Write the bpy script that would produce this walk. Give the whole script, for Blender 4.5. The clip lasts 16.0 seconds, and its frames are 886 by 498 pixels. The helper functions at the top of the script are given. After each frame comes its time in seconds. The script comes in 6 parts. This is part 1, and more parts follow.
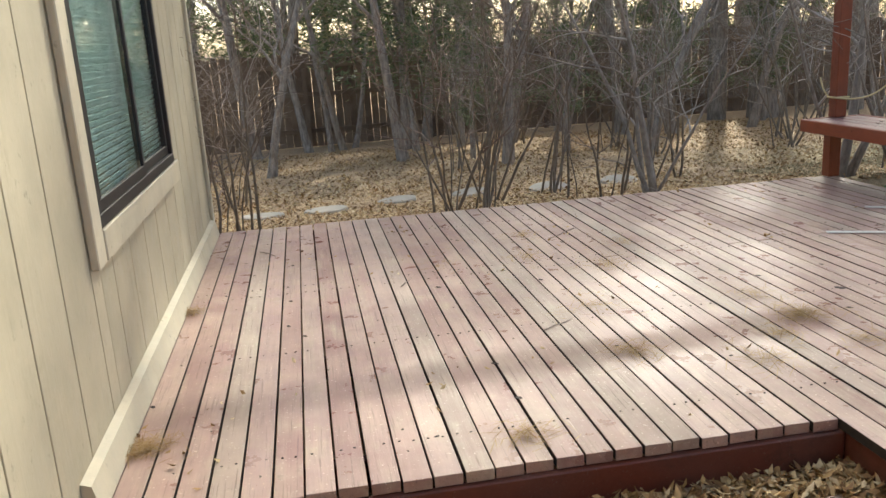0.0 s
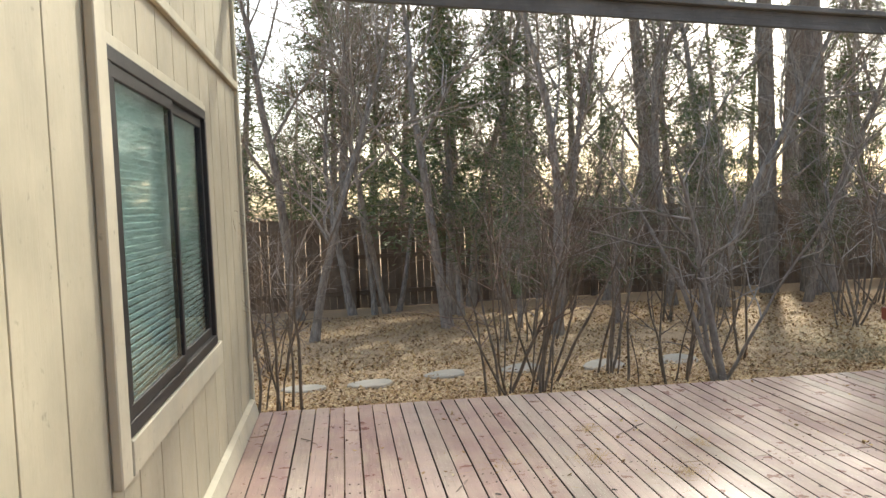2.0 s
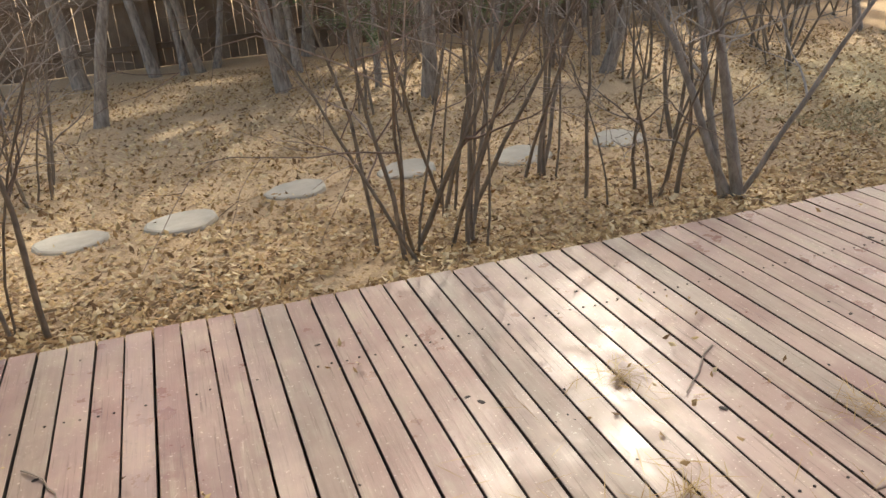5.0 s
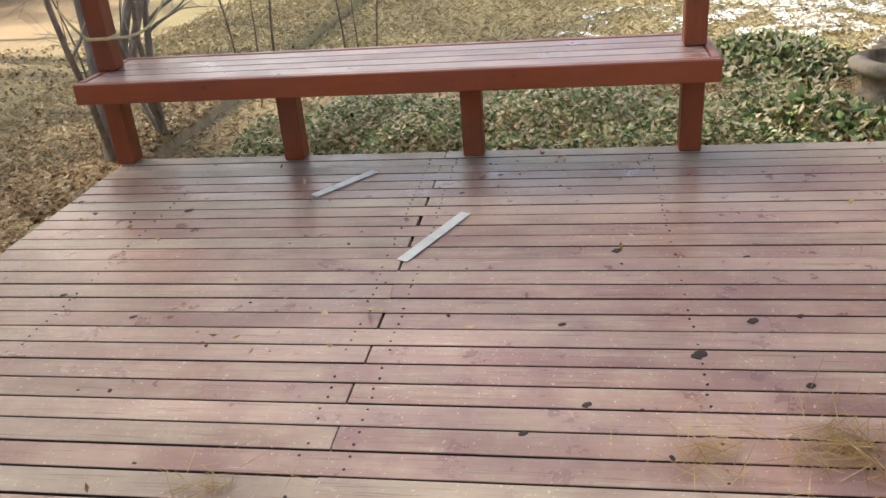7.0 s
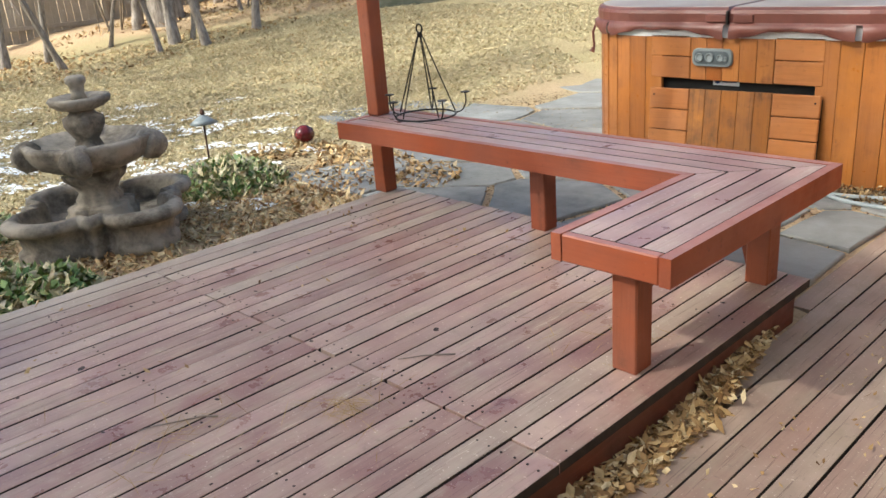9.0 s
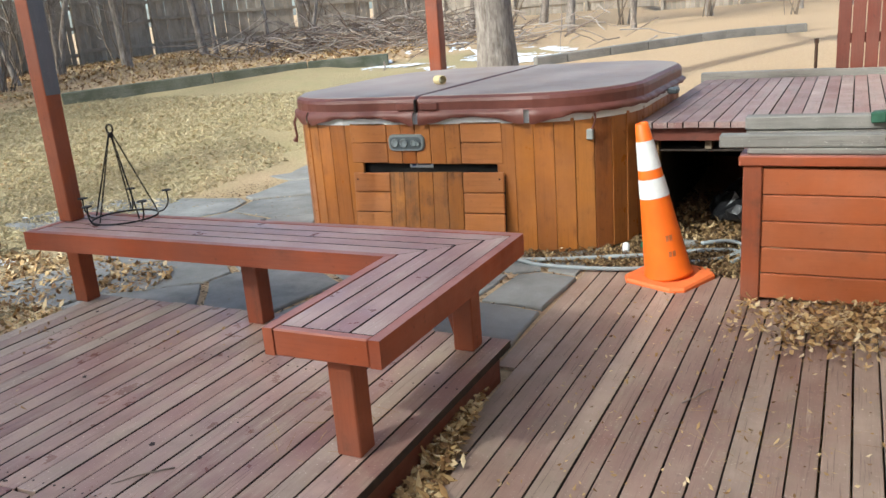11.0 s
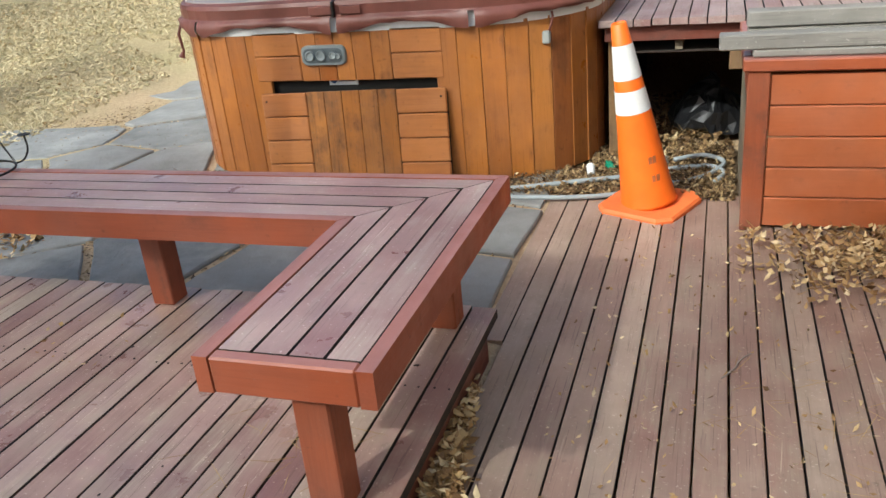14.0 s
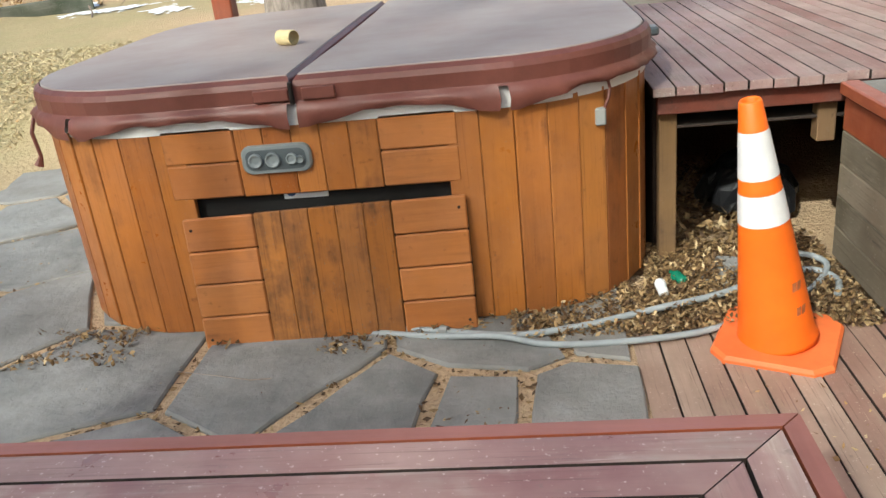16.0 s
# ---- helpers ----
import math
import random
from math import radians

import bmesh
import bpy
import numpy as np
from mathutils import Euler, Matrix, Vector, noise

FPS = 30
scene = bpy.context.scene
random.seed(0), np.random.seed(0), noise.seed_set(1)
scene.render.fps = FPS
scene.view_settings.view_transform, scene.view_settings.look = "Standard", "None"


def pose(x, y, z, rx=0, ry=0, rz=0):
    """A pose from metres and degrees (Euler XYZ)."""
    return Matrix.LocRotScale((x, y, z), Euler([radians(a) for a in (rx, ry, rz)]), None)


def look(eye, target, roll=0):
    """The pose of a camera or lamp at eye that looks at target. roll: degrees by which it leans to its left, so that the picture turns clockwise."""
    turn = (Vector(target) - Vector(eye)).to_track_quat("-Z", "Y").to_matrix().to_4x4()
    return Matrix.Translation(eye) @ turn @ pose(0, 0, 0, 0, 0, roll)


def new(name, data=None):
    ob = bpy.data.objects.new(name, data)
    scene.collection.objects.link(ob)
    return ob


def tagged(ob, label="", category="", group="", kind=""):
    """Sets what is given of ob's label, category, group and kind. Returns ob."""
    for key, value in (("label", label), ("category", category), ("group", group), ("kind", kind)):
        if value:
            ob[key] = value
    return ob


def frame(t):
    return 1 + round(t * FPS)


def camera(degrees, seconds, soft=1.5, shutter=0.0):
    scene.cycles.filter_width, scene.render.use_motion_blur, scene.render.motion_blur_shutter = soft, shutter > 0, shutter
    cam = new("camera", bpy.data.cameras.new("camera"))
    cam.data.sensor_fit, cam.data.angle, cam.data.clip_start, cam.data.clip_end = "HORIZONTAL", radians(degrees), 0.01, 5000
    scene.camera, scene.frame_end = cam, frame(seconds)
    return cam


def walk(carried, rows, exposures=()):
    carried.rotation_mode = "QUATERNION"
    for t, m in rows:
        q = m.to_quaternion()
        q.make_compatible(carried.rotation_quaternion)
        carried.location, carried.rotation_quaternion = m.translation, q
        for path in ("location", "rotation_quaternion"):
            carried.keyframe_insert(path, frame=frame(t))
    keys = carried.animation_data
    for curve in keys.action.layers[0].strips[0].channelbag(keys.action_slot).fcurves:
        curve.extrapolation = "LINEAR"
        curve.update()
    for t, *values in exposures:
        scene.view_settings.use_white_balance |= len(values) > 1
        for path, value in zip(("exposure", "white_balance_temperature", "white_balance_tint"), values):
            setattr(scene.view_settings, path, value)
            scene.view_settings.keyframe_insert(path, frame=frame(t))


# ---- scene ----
cam = camera(56.6, 16.0)
PATH = [
    (0, (0.697, -5.746, 1.216), (0.998, -3.833, 0.719), -3.6),
    (0.5, (0.664, -5.718, 1.248), (0.951, -3.786, 0.818), -2.4),
    (1, (0.661, -5.701, 1.293), (0.882, -3.732, 1.017), -2.6),
    (1.5, (0.66, -5.646, 1.347), (0.878, -3.662, 1.223), -2.6),
    (2, (0.644, -5.389, 1.322), (0.882, -3.407, 1.206), -2.3),
    (2.5, (0.619, -4.943, 1.326), (0.902, -2.969, 1.177), -2.2),
    (3, (0.643, -4.472, 1.281), (0.905, -2.514, 0.967), -2.3),
    (5.5, (0.967, -2.417, 1.278), (1.791, -0.81, 0.419), -5.5),
    (6, (1.059, -2.219, 1.22), (2.341, -0.952, 0.354), -4.9),
    (6.5, (1.136, -2.185, 1.231), (2.762, -1.391, 0.379), -5.3),
    (7, (1.115, -2.172, 1.269), (2.885, -1.856, 0.392), -4.8),
    (7.5, (1.094, -2.221, 1.26), (2.892, -2.27, 0.384), -4.5),
    (8, (1.111, -2.309, 1.258), (2.827, -2.803, 0.357), -4.1),
    (8.5, (1.089, -2.366, 1.272), (2.648, -3.274, 0.41), -4.7),
    (9, (1.054, -2.457, 1.324), (2.427, -3.738, 0.635), -4.4),
    (9.5, (1.031, -2.47, 1.341), (2.23, -3.966, 0.771), -4.5),
    (10, (1.024, -2.469, 1.35), (2.098, -4.068, 0.814), -4.5),
    (12.5, (0.919, -2.575, 1.361), (1.629, -4.344, 0.755), -4.3),
    (13, (0.953, -2.788, 1.324), (1.682, -4.49, 0.568), -5.5),
    (13.5, (1.211, -2.923, 1.334), (1.913, -4.62, 0.542), -6.1),
    (14, (1.553, -3.098, 1.33), (2.169, -4.826, 0.532), -5.6),
    (14.5, (1.938, -3.439, 1.334), (2.51, -5.179, 0.53), -5.9),
    (15, (2.308, -3.712, 1.321), (2.806, -5.478, 0.526), -6.1),
    (15.5, (2.555, -3.979, 1.331), (2.854, -5.777, 0.507), -5.1),
    (16, (2.647, -4.302, 1.355), (2.868, -6.138, 0.593), -6.2),
]
walk(cam, [(t, look(eye, target, roll)) for t, eye, target, roll in PATH],
     [(0, 1.6, 7200, 2), (3, 1.65, 7500, 3), (5.5, 1.75, 8100, 6), (8.5, 1.7, 7150, 2), (10, 1.35, 6450, 1), (12.5, 1.3, 6450, 1), (14.5, 1.42, 6600, 1), (16, 1.28, 6800, 1)])

# ---- world, sun, exposure ----
SUN_EL, SUN_AZ = radians(38), radians(28)      # elevation; turn from +y towards +x
world = bpy.data.worlds.new("world")
scene.world = world
world.use_nodes = True
wn = world.node_tree.nodes
wl = world.node_tree.links
sky = wn.new("ShaderNodeTexSky")
sky.sky_type = 'NISHITA'
sky.sun_disc = False
sky.sun_elevation = SUN_EL
sky.sun_rotation = SUN_AZ
sky.air_density = 0.7
sky.dust_density = 2.5
wl.new(sky.outputs[0], wn["Background"].inputs[0])
wn["Background"].inputs[1].default_value = 0.15
sun = new("sun", bpy.data.lights.new("sun", 'SUN'))
sun.data.energy = 1.9
sun.data.angle = radians(1.4)
sun.data.color = (0.95, 0.97, 1.0)
sun_from = Vector((math.sin(SUN_AZ) * math.cos(SUN_EL), math.cos(SUN_AZ) * math.cos(SUN_EL), math.sin(SUN_EL)))
sun.matrix_world = look(sun_from * 40, (0, 0, 0))

# ---- materials ----


class Mat:
    """A procedural material built up node by node."""

    def __init__(self, name, rough=0.7, metal=0.0, spec=0.4):
        self.m = bpy.data.materials.new(name)
        self.m.use_nodes = True
        self.t = self.m.node_tree
        self.b = self.t.nodes["Principled BSDF"]
        self.b.inputs["Roughness"].default_value = rough
        self.b.inputs["Metallic"].default_value = metal
        self.b.inputs["Specular IOR Level"].default_value = spec

    def node(self, kind, **inputs):
        n = self.t.nodes.new("ShaderNode" + kind)
        for k, v in inputs.items():
            n.inputs[k.replace("_", " ")].default_value = v
        return n

    def link(self, a, b):
        self.t.links.new(a, b)

    def coords(self, scale=(1, 1, 1), shift=True, space="Object"):
        c = self.node("TexCoord").outputs[space]
        mp = self.node("Mapping")
        mp.inputs["Scale"].default_value = scale
        self.link(c, mp.inputs["Vector"])
        if shift:
            info = self.node("ObjectInfo")
            mul = self.node("VectorMath")
            mul.operation = 'SCALE'
            mul.inputs[0].default_value = (37.0, 19.0, 11.0)
            self.link(info.outputs["Random"], mul.inputs["Scale"])
            self.link(mul.outputs[0], mp.inputs["Location"])
        return mp.outputs[0]

    def noise(self, vec, scale, detail=4.0, rough=0.55, distortion=0.0):
        n = self.node("TexNoise", Scale=scale, Detail=detail, Roughness=rough, Distortion=distortion)
        self.link(vec, n.inputs["Vector"])
        return n.outputs["Fac"]

    def ramp(self, fac, stops):
        r = self.node("ValToRGB")
        e = r.color_ramp.elements
        while len(e) < len(stops):
            e.new(0.5)
        for i, (p, c) in enumerate(stops):
            e[i].position = p
            e[i].color = (c, c, c, 1) if isinstance(c, (int, float)) else (*c, 1)
        self.link(fac, r.inputs[0])
        return r.outputs[0]

    def mix(self, fac, a, b, mode='MIX'):
        n = self.node("Mix")
        n.data_type = 'RGBA'
        n.blend_type = mode
        for v, s in ((fac, n.inputs[0]), (a, n.inputs[6]), (b, n.inputs[7])):
            if isinstance(v, (int, float)):
                s.default_value = v
            elif isinstance(v, tuple):
                s.default_value = (*v, 1)
            else:
                self.link(v, s)
        return n.outputs[2]

    def random(self, stops, island=False):
        src = self.node("NewGeometry").outputs["Random Per Island"] if island else self.node("ObjectInfo").outputs["Random"]
        return self.ramp(src, stops)

    def bump(self, fac, strength=0.3, distance=0.01):
        n = self.node("Bump", Strength=strength, Distance=distance)
        self.link(fac, n.inputs["Height"])
        self.link(n.outputs[0], self.b.inputs["Normal"])

    def color(self, c):
        if isinstance(c, tuple):
            self.b.inputs["Base Color"].default_value = (*c, 1)
        else:
            self.link(c, self.b.inputs["Base Color"])
        return self

    def rough(self, c):
        self.link(c, self.b.inputs["Roughness"])


def painted_wood(name, tones, bare, wear=0.5, rough=0.5, axis=1, grain=1.0, upper=None, depth=0.8, spec=0.4):
    """Paint on timber, worn along the grain to bare wood; axis: the way that the grain runs."""
    m = Mat(name, rough, spec=spec)
    s = [1.0, 1.0, 1.0]
    s[axis] = 0.06
    along = m.coords(tuple(s))
    free = m.coords((1, 1, 1))
    paint = m.random(tones)
    paint = m.mix(m.ramp(m.noise(free, 3.5, 5), [(0.35, 0.0), (0.75, 0.42)]), paint, tuple(min(1, v * 1.35 + 0.04) for v in bare))
    g = m.noise(along, 60 * grain, 5, 0.65, 0.6)
    streak = m.noise(along, 14, 4, 0.6)
    spots = m.noise(free, 7, 5, 0.65)
    f = m.mix(0.5, streak, spots)
    mask = m.ramp(f, [(0.60 - 0.16 * wear, 0.0), (0.72 - 0.14 * wear, 1.0)])
    mask = m.mix(1.0, mask, m.ramp(g, [(0.35, 0.15), (0.65, 1.0)]), 'MULTIPLY')
    wood = m.mix(g, tuple(v * 0.55 for v in bare), bare)
    c = m.mix(mask, paint, wood)
    patchy = m.mix(m.ramp(m.noise(free, 2.3, 4), [(0.35, 0.15), (0.65, 1.0)]), (1.0, 1.0, 1.0), m.ramp(g, [(0.32, depth), (0.62, 1.0)]))
    c = m.mix(1.0, c, patchy, 'MULTIPLY')
    fine = [30.0, 30.0, 30.0]
    fine[axis] = 0.7
    crack = m.noise(m.coords(tuple(fine)), 5.0, 3, 0.6, 0.3)
    c = m.mix(m.ramp(crack, [(0.60, 0.0), (0.68, 0.55 * min(1.0, wear * 1.3))]), c, tuple(v * 0.3 for v in tones[0][1]))
    speck = m.noise(free, 95, 2, 0.6)
    c = m.mix(m.ramp(speck, [(0.66, 0.0), (0.72, 0.7 * min(1.0, wear * 1.3))]), c, tuple(min(1.0, v * 1.35 + 0.1) for v in bare))
    chip = m.noise(along, 34, 3, 0.7, 1.2)
    c = m.mix(m.ramp(chip, [(0.68, 0.0), (0.74, 0.55 * min(1.0, wear * 1.4))]), c, tuple(min(1.0, v * 1.3 + 0.05) for v in bare))
    c = m.mix(m.ramp(m.noise(free, 26, 3), [(0.66, 0.0), (0.78, 0.5)]), c, tuple(v * 0.35 for v in bare))
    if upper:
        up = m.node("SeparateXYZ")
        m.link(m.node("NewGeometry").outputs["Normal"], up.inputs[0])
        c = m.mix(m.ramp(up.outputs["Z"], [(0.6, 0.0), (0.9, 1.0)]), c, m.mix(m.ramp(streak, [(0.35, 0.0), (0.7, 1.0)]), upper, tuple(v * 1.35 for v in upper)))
    blot = m.noise(free, 1.6, 6, 0.7)
    c = m.mix(m.ramp(blot, [(0.35, 0.32), (0.6, 0.0)]), c, tuple(v * 0.45 for v in tones[0][1]))
    m.color(c)
    m.rough(m.ramp(spots, [(0.3, rough - 0.12), (0.7, rough + 0.2)]))
    m.bump(g, 0.25, 0.004)
    return m.m


def plain(name, tone, rough=0.6, metal=0.0, vary=0.25, scale=8.0, bump=0.15):
    m = Mat(name, rough, metal)
    v = m.coords()
    n = m.noise(v, scale, 5, 0.6)
    fine = m.noise(v, scale * 9, 3, 0.6)
    lo, hi = tuple(c * (1 - vary) for c in tone), tuple(min(1.0, c * (1 + vary)) for c in tone)
    c = m.ramp(n, [(0.3, lo), (0.7, hi)])
    c = m.mix(m.ramp(fine, [(0.5, 0.0), (0.8, 0.35)]), c, lo)
    m.color(c)
    if bump:
        m.bump(fine, bump, 0.004)
    return m.m


def leafy(name, stops, rough=0.7):
    m = Mat(name, rough, spec=0.25)
    c = m.random(stops, island=True)
    c = m.mix(m.ramp(m.noise(m.coords(shift=False), 40, 3), [(0.4, 0.0), (0.8, 0.5)]), c, tuple(v * 0.6 for v in stops[0][1]))
    m.color(c)
    return m.m


DECK = painted_wood("deck_paint", [(0.0, (0.275, 0.128, 0.108)), (0.35, (0.325, 0.174, 0.147)), (0.7, (0.375, 0.218, 0.185)), (1.0, (0.42, 0.278, 0.232))], (0.56, 0.43, 0.31), 0.68, 0.34, spec=0.65)
DECK_WORN = painted_wood("worn_deck_paint", [(0.0, (0.32, 0.185, 0.148)), (0.5, (0.375, 0.255, 0.202)), (1.0, (0.42, 0.325, 0.255))], (0.56, 0.46, 0.35), 0.95, 0.45, spec=0.5)
DECK_LOW = painted_wood("lower_deck_paint", [(0.0, (0.27, 0.150, 0.112)), (0.5, (0.335, 0.210, 0.158)), (1.0, (0.39, 0.285, 0.215))], (0.42, 0.32, 0.23), 0.68, 0.5)
DECK_UP = painted_wood("upper_deck_paint", [(0.0, (0.22, 0.112, 0.10)), (0.6, (0.29, 0.172, 0.155)), (1.0, (0.34, 0.235, 0.21))], (0.38, 0.33, 0.29), 0.7, 0.55)
# near-black that puts the shade of gaps and under-deck space into the colour
SHADE_DARK = plain("shade_dark", (0.035, 0.024, 0.018), 0.9, 0.0, 0.4, 20.0)
BENCH_TOP = painted_wood("bench_top_paint", [(0.0, (0.27, 0.118, 0.102)), (0.5, (0.32, 0.155, 0.135)), (1.0, (0.37, 0.20, 0.172))], (0.56, 0.44, 0.36), 0.55, 0.36, spec=0.65)
BENCH_TOP_X = painted_wood("bench_top_paint_across", [(0.0, (0.27, 0.118, 0.102)), (0.5, (0.32, 0.155, 0.135)), (1.0, (0.37, 0.20, 0.172))], (0.56, 0.44, 0.36), 0.55, 0.36, axis=0, spec=0.65)
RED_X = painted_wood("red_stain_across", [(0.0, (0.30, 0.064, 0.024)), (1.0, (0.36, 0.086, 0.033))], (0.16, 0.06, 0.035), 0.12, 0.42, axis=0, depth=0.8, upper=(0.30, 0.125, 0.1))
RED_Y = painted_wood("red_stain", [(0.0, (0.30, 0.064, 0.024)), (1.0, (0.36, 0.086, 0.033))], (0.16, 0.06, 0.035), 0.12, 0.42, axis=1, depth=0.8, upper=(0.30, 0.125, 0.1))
RED_Z = painted_wood("red_stain_upright", [(0.0, (0.27, 0.058, 0.021)), (1.0, (0.33, 0.08, 0.029))], (0.09, 0.045, 0.03), 0.25, 0.45, axis=2)
FASCIA = painted_wood("fascia_paint", [(0.0, (0.14, 0.035, 0.02)), (1.0, (0.185, 0.046, 0.025))], (0.06, 0.035, 0.025), 0.4, 0.5, axis=1)
BOX_RED = painted_wood("box_siding_paint", [(0.0, (0.42, 0.105, 0.034)), (1.0, (0.46, 0.125, 0.042))], (0.3, 0.11, 0.055), 0.08, 0.42, axis=0, depth=0.88)
GREY_WOOD = painted_wood("weathered_wood", [(0.0, (0.16, 0.148, 0.128)), (0.5, (0.20, 0.187, 0.165)), (1.0, (0.25, 0.228, 0.198))], (0.32, 0.30, 0.27), 0.7, 0.75, axis=0)
MOSSY = painted_wood("mossy_timber", [(0.0, (0.055, 0.065, 0.038)), (1.0, (0.10, 0.105, 0.07))], (0.21, 0.2, 0.165), 0.6, 0.85, axis=0)
GREY_WOOD_Y = painted_wood("weathered_wood_long", [(0.0, (0.115, 0.092, 0.06)), (0.5, (0.155, 0.125, 0.082)), (1.0, (0.2, 0.155, 0.105))], (0.27, 0.225, 0.16), 0.7, 0.75, axis=1)
BEAM_GREY = painted_wood("beam_wood", [(0.0, (0.13, 0.125, 0.115)), (1.0, (0.17, 0.16, 0.15))], (0.28, 0.26, 0.24), 0.5, 0.7, axis=0)
GREY_POST = painted_wood("grey_post_face", [(0.0, (0.115, 0.115, 0.12)), (1.0, (0.14, 0.14, 0.145))], (0.2, 0.19, 0.18), 0.3, 0.7, axis=2)
FENCE_WOOD = painted_wood("fence_wood", [(0.0, (0.13, 0.085, 0.055)), (0.5, (0.17, 0.11, 0.072)), (1.0, (0.23, 0.16, 0.11))], (0.22, 0.17, 0.12), 0.5, 0.8, axis=2)
FENCE_PALE = painted_wood("pale_fence_wood", [(0.0, (0.26, 0.22, 0.17)), (1.0, (0.40, 0.34, 0.27))], (0.4, 0.35, 0.3), 0.5, 0.8, axis=2)
RED_FENCE = painted_wood("red_fence_paint", [(0.0, (0.15, 0.035, 0.02)), (1.0, (0.2, 0.05, 0.028))], (0.1, 0.05, 0.03), 0.2, 0.6, axis=2)
CEDAR = painted_wood("cedar", [(0.0, (0.30, 0.088, 0.017)), (0.3, (0.45, 0.165, 0.035)), (0.6, (0.37, 0.118, 0.022)), (1.0, (0.54, 0.225, 0.055))], (0.17, 0.062, 0.02), 0.45, 0.36, axis=2, grain=0.8)
CEDAR_STAIN = painted_wood("stained_cedar", [(0.0, (0.36, 0.13, 0.028)), (1.0, (0.46, 0.175, 0.042))], (0.05, 0.025, 0.012), 0.7, 0.4, axis=2, grain=0.8)
CEDAR_X = painted_wood("cedar_across", [(0.0, (0.40, 0.135, 0.033)), (1.0, (0.50, 0.19, 0.052))], (0.25, 0.1, 0.035), 0.2, 0.42, axis=0)
SIDING = painted_wood("siding_paint", [(0.0, (0.45, 0.395, 0.275)), (1.0, (0.48, 0.42, 0.295))], (0.46, 0.39, 0.26), 0.12, 0.6, axis=2, depth=0.95)
TRIM = painted_wood("trim_paint", [(0.0, (0.55, 0.49, 0.355)), (1.0, (0.59, 0.53, 0.39))], (0.5, 0.42, 0.28), 0.1, 0.6, axis=2, depth=0.96)
ALU = plain("dark_aluminium", (0.045, 0.042, 0.04), 0.45, 0.5, 0.2)
BROWN_TIMBER = painted_wood("brown_timber", [(0.0, (0.15, 0.08, 0.03)), (1.0, (0.23, 0.135, 0.055))], (0.06, 0.035, 0.02), 0.5, 0.7, axis=2)
# near-black that paints the unlit hollow behind the tub's cladding
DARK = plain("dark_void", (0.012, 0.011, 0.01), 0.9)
BLIND = plain("blind_slat", (0.70, 0.76, 0.74), 0.5, 0.0, 0.05)
ORANGE = plain("orange_plastic", (0.82, 0.14, 0.012), 0.42, 0.0, 0.1, 5.0, 0.05)
ORANGE_BASE = plain("faded_orange_rubber", (0.80, 0.17, 0.045), 0.6, 0.0, 0.16, 6.0, 0.15)
REFLECT = plain("reflective_white", (0.68, 0.68, 0.66), 0.45, 0.0, 0.1, 14.0, 0.05)
VINYL = plain("brown_vinyl", (0.155, 0.052, 0.038), 0.42, 0.0, 0.18, 9.0, 0.2)
VINYL_TOP = Mat("sunbleached_vinyl", 0.55)
_v = VINYL_TOP.coords()
VINYL_TOP.color(VINYL_TOP.mix(VINYL_TOP.ramp(VINYL_TOP.noise(_v, 2.2, 6, 0.65), [(0.3, 0.15), (0.7, 0.9)]), (0.26, 0.19, 0.165), (0.36, 0.315, 0.285)))
VINYL_TOP.bump(VINYL_TOP.noise(_v, 90, 3), 0.12, 0.003)
VINYL_TOP = VINYL_TOP.m
ACRYLIC = plain("white_acrylic", (0.72, 0.72, 0.69), 0.3, 0.0, 0.06)
PLASTIC = plain("grey_plastic", (0.19, 0.215, 0.215), 0.4, 0.0, 0.15)
PLASTIC_DK = plain("dark_grey_plastic", (0.075, 0.09, 0.095), 0.35, 0.0, 0.15)
HOSE = plain("grey_hose", (0.30, 0.33, 0.33), 0.5, 0.0, 0.12)
IRON = plain("wrought_iron", (0.02, 0.017, 0.015), 0.55, 0.6, 0.3, 20.0)
RUST = plain("rusty_steel", (0.10, 0.055, 0.035), 0.7, 0.4, 0.4, 30.0)
CONCRETE = Mat("cast_stone", 0.85, spec=0.2)
_v = CONCRETE.coords()
CONCRETE.color(CONCRETE.mix(CONCRETE.ramp(CONCRETE.noise(_v, 5, 6, 0.7), [(0.36, 0.0), (0.6, 1.0)]), (0.10, 0.085, 0.066), CONCRETE.mix(CONCRETE.noise(_v, 22, 4), (0.30, 0.255, 0.2), (0.40, 0.35, 0.28))))
CONCRETE.bump(CONCRETE.noise(_v, 70, 5, 0.7), 0.6, 0.006)
CONCRETE = CONCRETE.m
FLAG = Mat("flagstone", 0.75, spec=0.3)
_v = FLAG.coords()
FLAG.color(FLAG.mix(FLAG.ramp(FLAG.noise(_v, 3, 6, 0.65), [(0.3, 0.0), (0.7, 1.0)]), FLAG.random([(0.0, (0.125, 0.127, 0.12)), (0.5, (0.165, 0.164, 0.152)), (1.0, (0.21, 0.198, 0.175))]), (0.31, 0.303, 0.28)))
FLAG.bump(FLAG.noise(_v, 9, 8, 0.7), 0.8, 0.02)
FLAG = FLAG.m
PALE_STONE = plain("pale_stepping_stone", (0.42, 0.375, 0.30), 0.85, 0.0, 0.15, 7.0, 0.4)
SNOW = plain("old_snow", (0.82, 0.84, 0.86), 0.6, 0.0, 0.06, 12.0, 0.5)
BIN_GREY = plain("bin_plastic", (0.27, 0.28, 0.26), 0.5, 0.0, 0.06)
WHITE_DOOR = plain("white_door_paint", (0.55, 0.55, 0.51), 0.45, 0.0, 0.04)
BARK = Mat("bark", 0.9, spec=0.15)
